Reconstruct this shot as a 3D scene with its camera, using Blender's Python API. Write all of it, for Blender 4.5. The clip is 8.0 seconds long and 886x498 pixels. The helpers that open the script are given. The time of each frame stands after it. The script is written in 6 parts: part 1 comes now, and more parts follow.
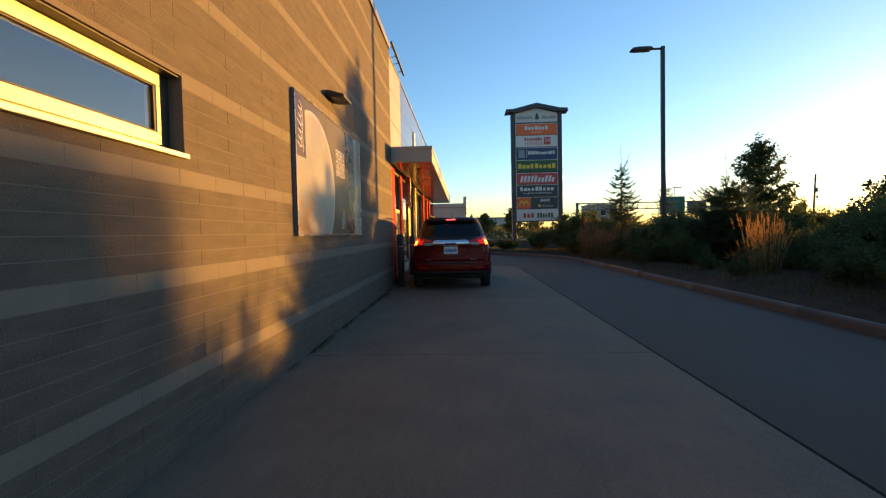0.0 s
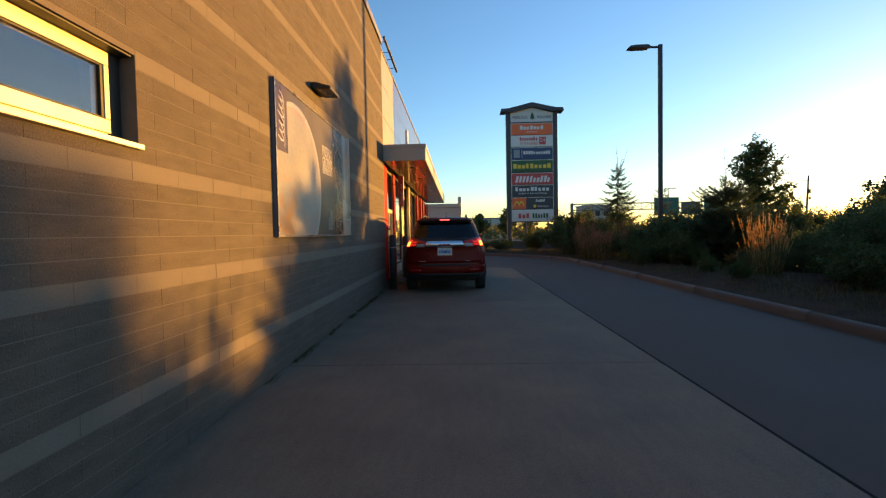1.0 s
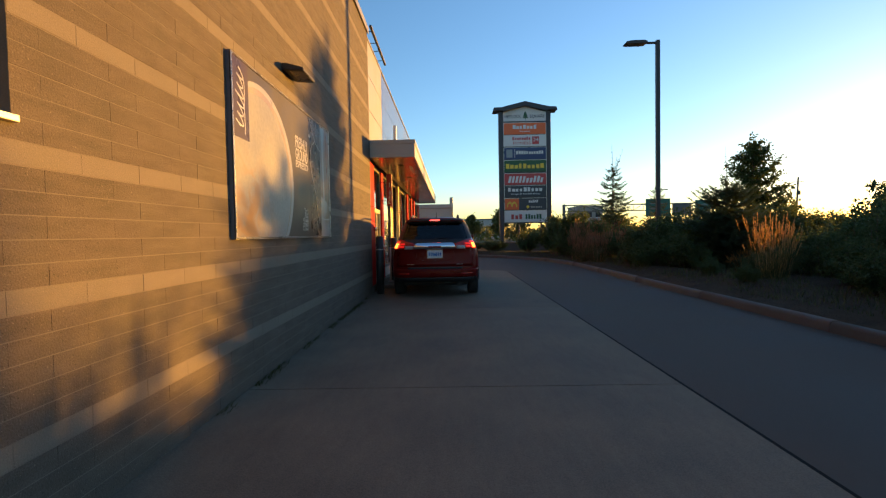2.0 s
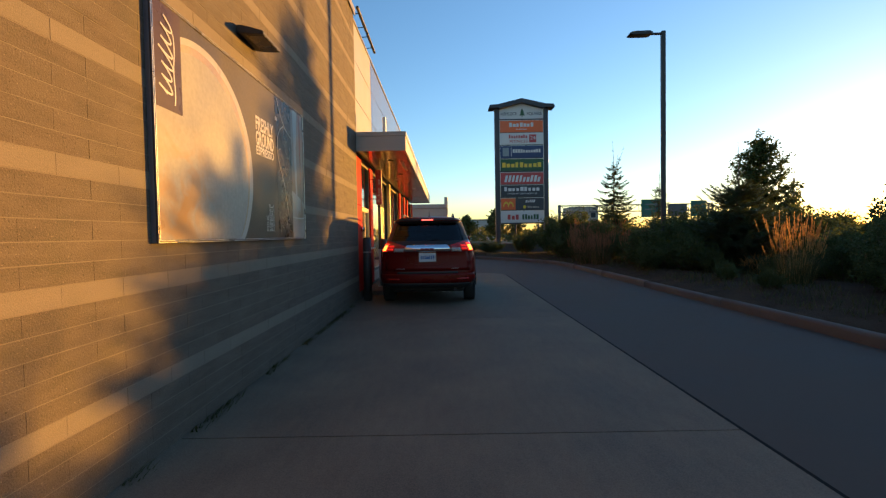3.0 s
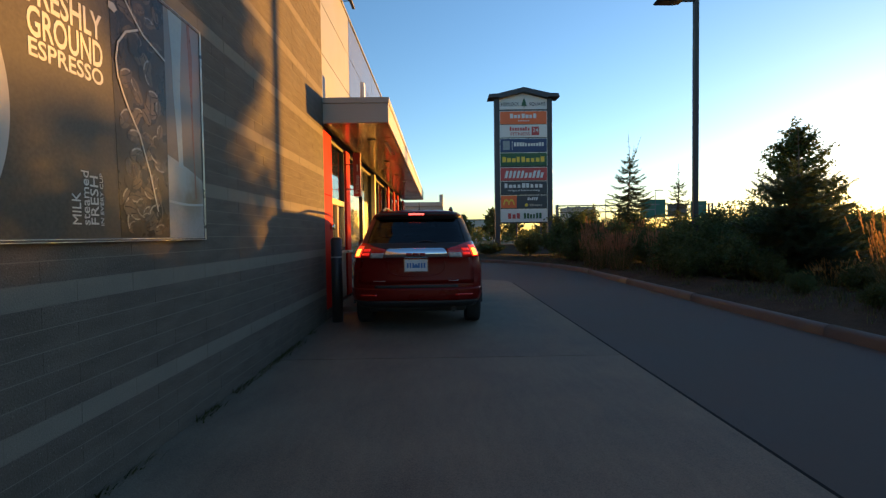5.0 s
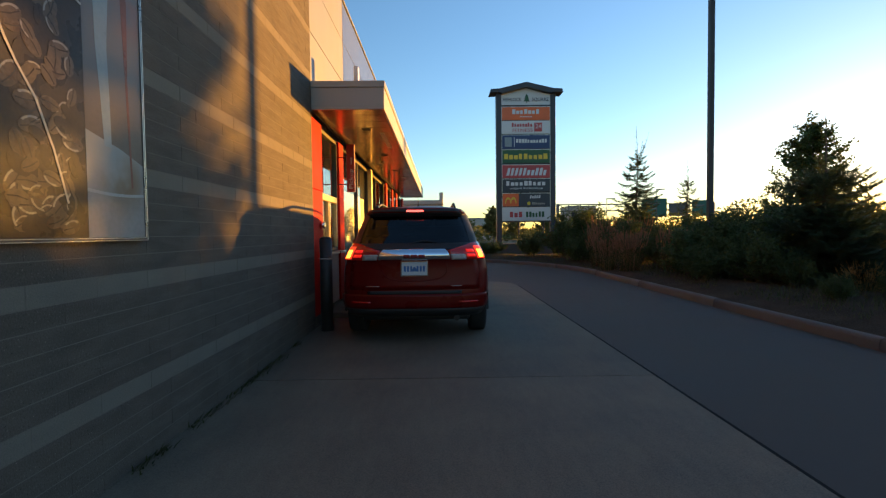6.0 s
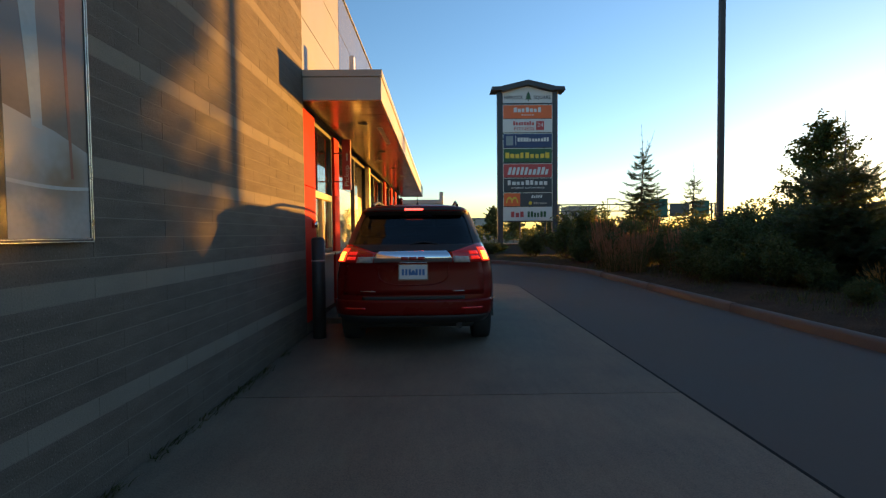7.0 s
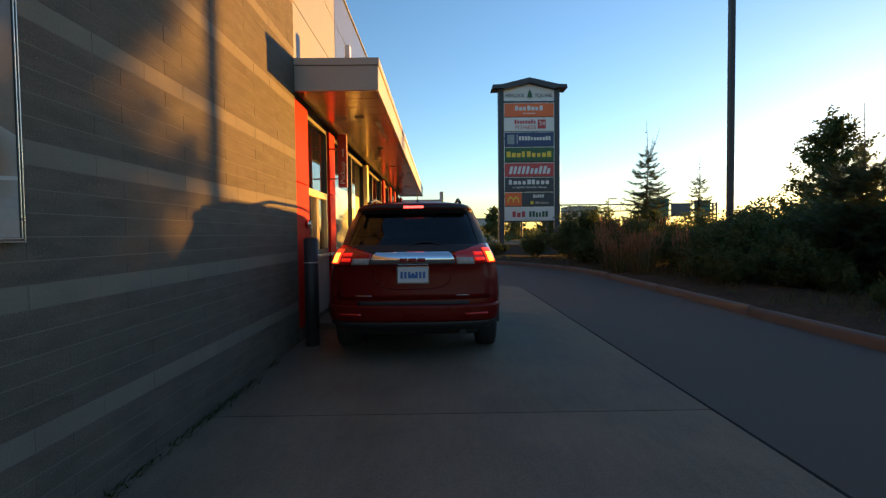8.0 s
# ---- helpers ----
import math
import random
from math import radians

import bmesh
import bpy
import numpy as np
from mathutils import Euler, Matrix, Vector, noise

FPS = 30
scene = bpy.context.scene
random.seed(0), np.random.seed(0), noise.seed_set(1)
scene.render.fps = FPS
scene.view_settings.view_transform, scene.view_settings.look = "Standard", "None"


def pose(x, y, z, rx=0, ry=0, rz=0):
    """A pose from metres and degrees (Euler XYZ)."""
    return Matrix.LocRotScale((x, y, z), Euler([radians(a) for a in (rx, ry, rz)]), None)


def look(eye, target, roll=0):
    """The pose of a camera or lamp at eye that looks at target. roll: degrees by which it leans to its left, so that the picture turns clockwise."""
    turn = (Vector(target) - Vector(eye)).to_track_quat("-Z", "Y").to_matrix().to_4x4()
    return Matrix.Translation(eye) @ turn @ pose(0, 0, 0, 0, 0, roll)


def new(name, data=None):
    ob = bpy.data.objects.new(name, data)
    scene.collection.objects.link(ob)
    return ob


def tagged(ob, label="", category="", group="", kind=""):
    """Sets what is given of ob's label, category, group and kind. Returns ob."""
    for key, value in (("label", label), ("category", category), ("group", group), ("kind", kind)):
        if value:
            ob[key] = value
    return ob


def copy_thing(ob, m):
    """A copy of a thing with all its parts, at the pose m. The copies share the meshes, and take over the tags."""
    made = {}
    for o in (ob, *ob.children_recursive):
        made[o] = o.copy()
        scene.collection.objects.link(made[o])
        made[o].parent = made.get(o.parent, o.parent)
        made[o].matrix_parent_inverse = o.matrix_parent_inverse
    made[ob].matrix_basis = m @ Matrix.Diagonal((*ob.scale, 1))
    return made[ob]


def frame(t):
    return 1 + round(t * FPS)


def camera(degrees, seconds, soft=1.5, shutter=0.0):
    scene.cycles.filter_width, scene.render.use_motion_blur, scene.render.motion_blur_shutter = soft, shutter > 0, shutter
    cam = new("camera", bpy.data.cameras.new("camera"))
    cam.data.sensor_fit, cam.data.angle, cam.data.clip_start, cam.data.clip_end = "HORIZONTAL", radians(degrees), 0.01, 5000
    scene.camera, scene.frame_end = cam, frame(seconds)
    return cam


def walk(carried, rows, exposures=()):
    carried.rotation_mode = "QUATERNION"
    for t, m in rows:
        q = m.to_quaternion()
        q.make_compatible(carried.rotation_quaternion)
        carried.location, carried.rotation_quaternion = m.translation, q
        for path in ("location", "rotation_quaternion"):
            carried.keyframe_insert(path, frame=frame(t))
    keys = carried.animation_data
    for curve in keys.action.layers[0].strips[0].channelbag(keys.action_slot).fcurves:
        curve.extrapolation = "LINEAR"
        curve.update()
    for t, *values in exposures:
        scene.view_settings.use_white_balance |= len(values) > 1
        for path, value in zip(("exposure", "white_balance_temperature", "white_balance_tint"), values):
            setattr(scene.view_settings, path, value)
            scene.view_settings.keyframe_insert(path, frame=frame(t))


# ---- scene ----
cam = camera(88.2, 8.0, soft=1.3)
PATH = [
    (0, (-0.075, 0.257, 1.311), (-0.162, 2.254, 1.24), -1.2),
    (0.5, (-0.070, 0.376, 1.315), (-0.150, 2.373, 1.244), -1.15),
    (1, (-0.064, 0.592, 1.319), (-0.128, 2.589, 1.249), -1.1),
    (1.5, (-0.052, 0.878, 1.320), (-0.096, 2.876, 1.252), -1.05),
    (3, (-0.031, 2.125, 1.332), (-0.037, 4.124, 1.268), -1.0),
    (3.5, (-0.019, 2.675, 1.334), (-0.012, 4.674, 1.271), -0.9),
    (4, (-0.010, 3.293, 1.325), (0.004, 5.292, 1.265), -0.9),
    (4.5, (-0.017, 3.900, 1.322), (-0.002, 5.899, 1.261), -0.85),
    (6, (-0.052, 5.128, 1.330), (-0.034, 7.127, 1.261), -0.65),
    (6.5, (-0.057, 5.332, 1.335), (-0.038, 7.331, 1.265), -0.58),
    (7, (-0.065, 5.563, 1.334), (-0.046, 7.562, 1.265), -0.55),
    (7.5, (-0.076, 5.780, 1.330), (-0.057, 7.779, 1.262), -0.6),
    (8, (-0.083, 5.957, 1.324), (-0.064, 7.956, 1.257), -0.65),
]
walk(cam, [(t, look(eye, target, roll)) for t, eye, target, roll in PATH],
     exposures=[(0, 2.04, 6050, 11), (4.6, 2.04, 6050, 11), (6, 2.10, 6250, 11), (8, 2.10, 6250, 11)])

# ---------------------------------------------------------------- light
SUN_TURN, SUN_UP = 48.6, 2.95          # degrees right of the lane's direction, and above the horizon
world = bpy.data.worlds.new("evening_sky")
scene.world = world
world.use_nodes = True
wn = world.node_tree
wn.nodes.clear()
sky = wn.nodes.new("ShaderNodeTexSky")
sky.sky_type, sky.sun_disc = "NISHITA", False
sky.sun_elevation, sky.sun_rotation = radians(SUN_UP), radians(SUN_TURN)
sky.air_density, sky.dust_density, sky.ozone_density = 1.0, 0.2, 2.6
bg = wn.nodes.new("ShaderNodeBackground")
bg.inputs["Strength"].default_value = 0.125
wo = wn.nodes.new("ShaderNodeOutputWorld")
wn.links.new(sky.outputs[0], bg.inputs[0])
wn.links.new(bg.outputs[0], wo.inputs[0])

sun_way = Vector((math.sin(radians(SUN_TURN)) * math.cos(radians(SUN_UP)),
                  math.cos(radians(SUN_TURN)) * math.cos(radians(SUN_UP)), math.sin(radians(SUN_UP))))
sun_data = bpy.data.lights.new("sun", "SUN")
sun_data.energy, sun_data.angle, sun_data.color = 3.0, radians(0.75), (1.0, 0.435, 0.047)
sun = new("sun", sun_data)
sun.matrix_world = look(sun_way * 60, (0, 0, 0))

# ---------------------------------------------------------------- materials


def surface(name, colour, rough=0.6, metal=0.0, vary=0.18, coarse=3.0, fine=60.0, bump=0.15, second=None, coat=0.0,
            piece=0.0, world_space=False, speckle=0.0, dots=330.0, streaks=0.0, rough_vary=0.08, spec=0.5, distance=0.004, gleam=1.9):
    """A procedural surface with variation at two scales, fine relief, and, for pieces, a shade of their own."""
    m = bpy.data.materials.new(name)
    m.use_nodes = True
    nt = m.node_tree
    b = nt.nodes["Principled BSDF"]
    link = nt.links.new
    if world_space:
        where = nt.nodes.new("ShaderNodeNewGeometry").outputs["Position"]
    else:
        where = nt.nodes.new("ShaderNodeTexCoord").outputs["Object"]
    n1, n2 = nt.nodes.new("ShaderNodeTexNoise"), nt.nodes.new("ShaderNodeTexNoise")
    n1.inputs["Scale"].default_value, n2.inputs["Scale"].default_value = coarse, fine
    n1.inputs["Detail"].default_value, n2.inputs["Detail"].default_value = 5, 3
    link(where, n1.inputs["Vector"]), link(where, n2.inputs["Vector"])
    add = nt.nodes.new("ShaderNodeMath")
    add.operation = "ADD"
    link(n1.outputs["Fac"], add.inputs[0]), link(n2.outputs["Fac"], add.inputs[1])
    total = add.outputs[0]
    if piece:
        info = nt.nodes.new("ShaderNodeObjectInfo")
        island = nt.nodes.new("ShaderNodeNewGeometry")
        both = nt.nodes.new("ShaderNodeMath")
        both.operation = "ADD"
        link(info.outputs["Random"], both.inputs[0]), link(island.outputs["Random Per Island"], both.inputs[1])
        fr = nt.nodes.new("ShaderNodeMath")
        fr.operation = "FRACT"
        link(both.outputs[0], fr.inputs[0])
        mul = nt.nodes.new("ShaderNodeMath")
        mul.operation = "MULTIPLY_ADD"
        mul.inputs[1].default_value, mul.inputs[2].default_value = piece, -piece / 2
        link(fr.outputs[0], mul.inputs[0])
        a2 = nt.nodes.new("ShaderNodeMath")
        a2.operation = "ADD"
        link(total, a2.inputs[0]), link(mul.outputs[0], a2.inputs[1])
        total = a2.outputs[0]
    if streaks:
        flat = nt.nodes.new("ShaderNodeVectorMath")
        flat.operation = "MULTIPLY"
        flat.inputs[1].default_value = (1.0, 0.22, 1.0)
        n4 = nt.nodes.new("ShaderNodeTexNoise")
        n4.inputs["Scale"].default_value, n4.inputs["Detail"].default_value = 16, 4
        link(where, flat.inputs[0]), link(flat.outputs[0], n4.inputs["Vector"])
        a3 = nt.nodes.new("ShaderNodeMath")
        a3.operation = "MULTIPLY_ADD"
        a3.inputs[1].default_value = streaks
        shift = nt.nodes.new("ShaderNodeMath")
        shift.operation = "SUBTRACT"
        shift.inputs[1].default_value = 0.5
        link(n4.outputs["Fac"], shift.inputs[0]), link(shift.outputs[0], a3.inputs[0]), link(total, a3.inputs[2])
        total = a3.outputs[0]
    ramp = nt.nodes.new("ShaderNodeMapRange")
    ramp.inputs["From Min"].default_value, ramp.inputs["From Max"].default_value = 0.65, 1.35
    link(total, ramp.inputs["Value"])
    mix = nt.nodes.new("ShaderNodeMix")
    mix.data_type = "RGBA"
    low = [max(0.0, c * (1 - vary)) for c in colour]
    high = second if second else [min(1.0, c * (1 + vary)) for c in colour]
    mix.inputs["A"].default_value, mix.inputs["B"].default_value = (*low, 1), (*high, 1)
    link(ramp.outputs[0], mix.inputs["Factor"])
    colour_out = mix.outputs["Result"]
    if speckle:
        n3 = nt.nodes.new("ShaderNodeTexNoise")
        n3.inputs["Scale"].default_value, n3.inputs["Detail"].default_value = dots, 2
        link(where, n3.inputs["Vector"])
        for lo, hi, gain in ((0.66, 0.72, gleam), (0.36, 0.30, 0.45)):
            pick = nt.nodes.new("ShaderNodeMapRange")
            pick.inputs["From Min"].default_value, pick.inputs["From Max"].default_value = lo, hi
            pick.inputs["To Max"].default_value = speckle
            link(n3.outputs["Fac"], pick.inputs["Value"])
            dot = nt.nodes.new("ShaderNodeMix")
            dot.data_type = "RGBA"
            dot.inputs["B"].default_value = (*[min(1.0, c * gain) for c in colour], 1)
            link(pick.outputs[0], dot.inputs["Factor"]), link(colour_out, dot.inputs["A"])
            colour_out = dot.outputs["Result"]
    link(colour_out, b.inputs["Base Color"])
    b.inputs["Metallic"].default_value = metal
    b.inputs["Specular IOR Level"].default_value = spec
    b.inputs["Coat Weight"].default_value = coat
    b.inputs["Coat Roughness"].default_value = 0.08
    rr = nt.nodes.new("ShaderNodeMapRange")
    rr.inputs["To Min"].default_value, rr.inputs["To Max"].default_value = max(0.02, rough - rough_vary), min(1, rough + rough_vary)
    rr.inputs["From Min"].default_value, rr.inputs["From Max"].default_value = 0.3, 0.7
    link(n1.outputs["Fac"], rr.inputs["Value"]), link(rr.outputs[0], b.inputs["Roughness"])
    if bump:
        bp = nt.nodes.new("ShaderNodeBump")
        bp.inputs["Strength"].default_value, bp.inputs["Distance"].default_value = bump, distance
        link(n2.outputs["Fac"], bp.inputs["Height"]), link(bp.outputs[0], b.inputs["Normal"])
    return m


def glass(name, colour=(0.9, 0.92, 0.9), rough=0.0, ior=1.5):
    m = bpy.data.materials.new(name)
    m.use_nodes = True
    b = m.node_tree.nodes["Principled BSDF"]
    b.inputs["Base Color"].default_value = (*colour, 1)
    b.inputs["Transmission Weight"].default_value = 1
    b.inputs["Roughness"].default_value, b.inputs["IOR"].default_value = rough, ior
    return m


def leaf_surface(name, dark, light, through_light=0.35, rough=0.55):
    """Leaves: each island its own green, some light passing through."""
    m = bpy.data.materials.new(name)
    m.use_nodes = True
    nt = m.node_tree
    b = nt.nodes["Principled BSDF"]
    geo = nt.nodes.new("ShaderNodeNewGeometry")
    mix = nt.nodes.new("ShaderNodeMix")
    mix.data_type = "RGBA"
    mix.inputs["A"].default_value, mix.inputs["B"].default_value = (*dark, 1), (*light, 1)
    nt.links.new(geo.outputs["Random Per Island"], mix.inputs["Factor"])
    nt.links.new(mix.outputs["Result"], b.inputs["Base Color"])
    b.inputs["Roughness"].default_value, b.inputs["Specular IOR Level"].default_value = rough, 0.18
    tr = nt.nodes.new("ShaderNodeBsdfTranslucent")
    nt.links.new(mix.outputs["Result"], tr.inputs["Color"])
    ms = nt.nodes.new("ShaderNodeMixShader")
    ms.inputs[0].default_value = through_light
    nt.links.new(b.outputs[0], ms.inputs[1]), nt.links.new(tr.outputs[0], ms.inputs[2])
    nt.links.new(ms.outputs[0], nt.nodes["Material Output"].inputs["Surface"])
    return m


def glowing(name, colour, strength):
    m = bpy.data.materials.new(name)
    m.use_nodes = True
    b = m.node_tree.nodes["Principled BSDF"]
    b.inputs["Base Color"].default_value = (*colour, 1)
    b.inputs["Emission Color"].default_value = (*colour, 1)
    b.inputs["Emission Strength"].default_value = strength
    b.inputs["Roughness"].default_value = 0.15
    return m


M = {}
M["block"] = surface("ground_face_block", (0.089, 0.071, 0.055), 0.85, vary=0.30, coarse=3.5, fine=120, bump=0.6, piece=0.12, world_space=True, speckle=0.9, dots=95, streaks=1.0, distance=0.006, gleam=2.1)
M["block_light"] = surface("pale_block", (0.154, 0.130, 0.105), 0.85, vary=0.17, coarse=4, fine=140, bump=0.5, piece=0.14, world_space=True, speckle=0.35, dots=120, streaks=0.4)
M["mortar"] = surface("mortar", (0.150, 0.125, 0.101), 0.95, vary=0.2, coarse=9, fine=150, bump=0.3, world_space=True)
M["asphalt"] = surface("asphalt", (0.065, 0.049, 0.037), 0.85, vary=0.4, coarse=0.8, fine=200, bump=0.7, world_space=True, speckle=0.6, dots=130)
M["concrete"] = surface("lane_concrete", (0.136, 0.105, 0.072), 0.85, vary=0.40, coarse=1.3, fine=110, bump=0.45, world_space=True, piece=0.2, speckle=0.45, dots=160, streaks=0.3)
M["sealant"] = surface("joint_sealant", (0.014, 0.013, 0.012), 0.9, bump=0.1, spec=0.1)
M["kerb"] = surface("kerb_concrete", (0.098, 0.082, 0.067), 0.85, vary=0.25, coarse=2.2, fine=120, bump=0.3, world_space=True)
M["soil"] = surface("mulch_soil", (0.056, 0.037, 0.022), 1.0, vary=0.5, coarse=2.5, fine=45, bump=0.9, world_space=True, distance=0.02, spec=0.1)
M["meadow"] = surface("far_ground", (0.075, 0.08, 0.04), 0.95, vary=0.45, coarse=0.08, fine=3, bump=0.3, world_space=True, distance=0.05)
M["alu"] = surface("satin_aluminium", (0.62, 0.61, 0.58), 0.32, metal=1.0, vary=0.06, coarse=4, fine=180, bump=0.03)
M["gold_alu"] = surface("champagne_anodised_frame", (0.56, 0.52, 0.36), 0.45, metal=0.45, vary=0.06, coarse=4, fine=180, bump=0.03)
M["sill"] = surface("pale_anodised_sill", (0.60, 0.53, 0.38), 0.35, metal=0.6, vary=0.08, coarse=4, fine=180, bump=0.03)
M["bronze"] = surface("dark_bronze_metal", (0.045, 0.042, 0.042), 0.5, metal=0.3, vary=0.2, coarse=5, fine=150, bump=0.06)
M["black"] = surface("black_plastic", (0.018, 0.018, 0.019), 0.55, vary=0.2, coarse=6, fine=200, bump=0.08)
M["coping"] = surface("grey_coping", (0.16, 0.16, 0.17), 0.5, metal=0.4, vary=0.12, coarse=2, fine=60, bump=0.03)
M["panel_cream"] = surface("cream_metal_panel", (0.205, 0.225, 0.270), 0.5, vary=0.05, coarse=0.8, fine=40, bump=0.02, piece=0.1, world_space=True)
M["panel_grey"] = surface("pale_gloss_panel", (0.15, 0.165, 0.185), 0.16, vary=0.06, coarse=0.8, fine=40, bump=0.01, piece=0.12, world_space=True)
M["fascia"] = surface("grey_beige_fascia", (0.41, 0.375, 0.335), 0.4, vary=0.06, coarse=1.2, fine=60, bump=0.02, world_space=True)
M["soffit"] = surface("satin_soffit", (0.37, 0.27, 0.205), 0.20, metal=0.6, vary=0.06, coarse=1.5, fine=50, bump=0.02, piece=0.05, world_space=True)
M["red"] = surface("red_panel", (0.58, 0.016, 0.008), 0.5, vary=0.07, coarse=1.5, fine=60, bump=0.02, world_space=True, spec=0.05)
M["red_dark"] = surface("deep_red_sign", (0.27, 0.016, 0.014), 0.35, vary=0.08, coarse=3, fine=70, bump=0.02)
M["yellow"] = surface("pale_yellow_panel", (0.78, 0.60, 0.25), 0.4, vary=0.05, coarse=2, fine=60, bump=0.02)
M["white"] = surface("white_paint", (0.78, 0.77, 0.74), 0.45, vary=0.05, coarse=3, fine=80, bump=0.03)
M["room"] = surface("inner_wall", (0.30, 0.27, 0.23), 0.8, vary=0.1, coarse=2, fine=40, bump=0.03)
M["glass"] = glass("window_glass", ior=1.75)
M["tint"] = glass("tinted_car_glass", (0.022, 0.023, 0.025))
M["paint"] = surface("dark_red_car_paint", (0.120, 0.0032, 0.0022), 0.32, metal=0.05, vary=0.06, coarse=3, fine=400, bump=0.0, coat=0.07, spec=0.18)
M["rubber"] = surface("tyre_rubber", (0.02, 0.02, 0.02), 0.8, vary=0.2, coarse=12, fine=150, bump=0.2)
M["chrome"] = surface("chrome", (0.80, 0.80, 0.82), 0.10, metal=1.0, vary=0.03, coarse=6, fine=100, bump=0.0, rough_vary=0.04)
M["lamp_red"] = surface("red_lens", (0.50, 0.014, 0.010), 0.12, vary=0.1, coarse=20, fine=90, bump=0.2, coat=0.6)
M["lamp_clear"] = surface("clear_lens", (0.42, 0.40, 0.39), 0.3, vary=0.2, coarse=25, fine=90, bump=0.2)
M["lamp_lit"] = glowing("lit_tail_lamp", (1.0, 0.25, 0.02), 1.7)
M["lamp_dim"] = glowing("dim_red_lamp", (1.0, 0.02, 0.012), 0.17)
M["lamp_outer"] = glowing("lit_red_lens", (1.0, 0.045, 0.012), 0.30)
M["lamp_hot"] = glowing("lit_brake_lamp", (1.0, 0.075, 0.055), 1.0)
M["dark_lens"] = surface("dark_lens", (0.05, 0.04, 0.032), 0.3, vary=0.15, coarse=9, fine=90, bump=0.05)
M["plate"] = surface("plate_white", (0.62, 0.66, 0.72), 0.45, vary=0.05, coarse=8, fine=90, bump=0.03)
M["plate_blue"] = surface("plate_blue", (0.05, 0.16, 0.42), 0.45, vary=0.08, coarse=8, fine=90, bump=0.0)
M["bark"] = surface("bark", (0.10, 0.075, 0.055), 0.9, vary=0.35, coarse=8, fine=60, bump=0.7, distance=0.01)
M["spruce"] = leaf_surface("spruce_needles", (0.055, 0.080, 0.042), (0.110, 0.150, 0.076), 0.3)
M["leaf"] = leaf_surface("tree_leaves", (0.045, 0.070, 0.022), (0.10, 0.125, 0.038), 0.4)
M["shrub"] = leaf_surface("shrub_leaves", (0.058, 0.088, 0.032), (0.120, 0.150, 0.055), 0.45)
M["straw"] = leaf_surface("dry_grass", (0.36, 0.21, 0.075), (0.62, 0.40, 0.15), 0.5, 0.7)
M["rust"] = leaf_surface("rusty_grass", (0.24, 0.125, 0.070), (0.46, 0.25, 0.13), 0.5, 0.75)
M["blade"] = leaf_surface("grass_blades", (0.045, 0.060, 0.020), (0.13, 0.12, 0.045), 0.45)
M["far_leaf"] = leaf_surface("far_foliage", (0.075, 0.095, 0.030), (0.17, 0.17, 0.055), 0.45)

# ---------------------------------------------------------------- mesh helpers


def mesh_object(name, bm, material, parent=None, label=""):
    me = bpy.data.meshes.new(name)
    bm.to_mesh(me)
    bm.free()
    for m in (material if isinstance(material, (list, tuple)) else [material]):
        me.materials.append(m)
    ob = new(name, me)
    if parent is not None:
        ob.parent = parent
    if label:
        tagged(ob, label)
    return ob


def part(name, bm, material, parent, label=""):
    return mesh_object(name, bm, material, parent, label)


def thing(name, label, category, place=(0, 0, 0), turn=0, group="", kind=""):
    ob = new(name)
    ob.empty_display_size = 0.1
    ob.matrix_world = pose(*place, 0, 0, turn)
    return tagged(ob, label, category, group, kind)


def box(bm, x0, x1, y0, y1, z0, z1, bevel=0.0, segments=2, turn=None):
    r = bmesh.ops.create_cube(bm, size=1.0)
    vs = r["verts"]
    for v in vs:
        v.co = Vector(((x0 + x1) / 2 + v.co.x * (x1 - x0), (y0 + y1) / 2 + v.co.y * (y1 - y0), (z0 + z1) / 2 + v.co.z * (z1 - z0)))
    if turn is not None:
        for v in vs:
            v.co = turn @ v.co
    if bevel:
        es = list({e for v in vs for e in v.link_edges})
        bmesh.ops.bevel(bm, geom=es, offset=bevel, segments=segments, affect="EDGES", profile=0.5)
    return bm


def boxed(*args, **kw):
    return box(bmesh.new(), *args, **kw)


def tube(bm, p0, p1, r0, r1=None, n=12, caps=True):
    p0, p1 = Vector(p0), Vector(p1)
    r1 = r0 if r1 is None else r1
    q = (p1 - p0).to_track_quat("Z", "Y")
    rings = []
    for p, r in ((p0, r0), (p1, r1)):
        rings.append([bm.verts.new(p + q @ Vector((r * math.cos(a * math.tau / n), r * math.sin(a * math.tau / n), 0))) for a in range(n)])
    for i in range(n):
        f = bm.faces.new((rings[0][i], rings[0][(i + 1) % n], rings[1][(i + 1) % n], rings[1][i]))
        f.smooth = n > 6
    if caps:
        bm.faces.new(rings[0][::-1]), bm.faces.new(rings[1])
    return bm


def prism(bm, outline, depth, m=None):
    """A flat outline of (x, y) pushed out to a depth, laid by the matrix m."""
    m = m or Matrix()
    lo = [bm.verts.new(m @ Vector((x, y, 0))) for x, y in outline]
    hi = [bm.verts.new(m @ Vector((x, y, depth))) for x, y in outline]
    bm.faces.new(hi), bm.faces.new(lo[::-1])
    k = len(lo)
    for i in range(k):
        bm.faces.new((lo[i], lo[(i + 1) % k], hi[(i + 1) % k], hi[i]))
    return bm


def from_arrays(name, verts, faces, material, parent=None, label=""):
    me = bpy.data.meshes.new(name)
    me.from_pydata([tuple(v) for v in verts], [], [tuple(f) for f in faces])
    me.materials.append(material)
    me.update()
    ob = new(name, me)
    if parent is not None:
        ob.parent = parent
    if label:
        tagged(ob, label)
    return ob


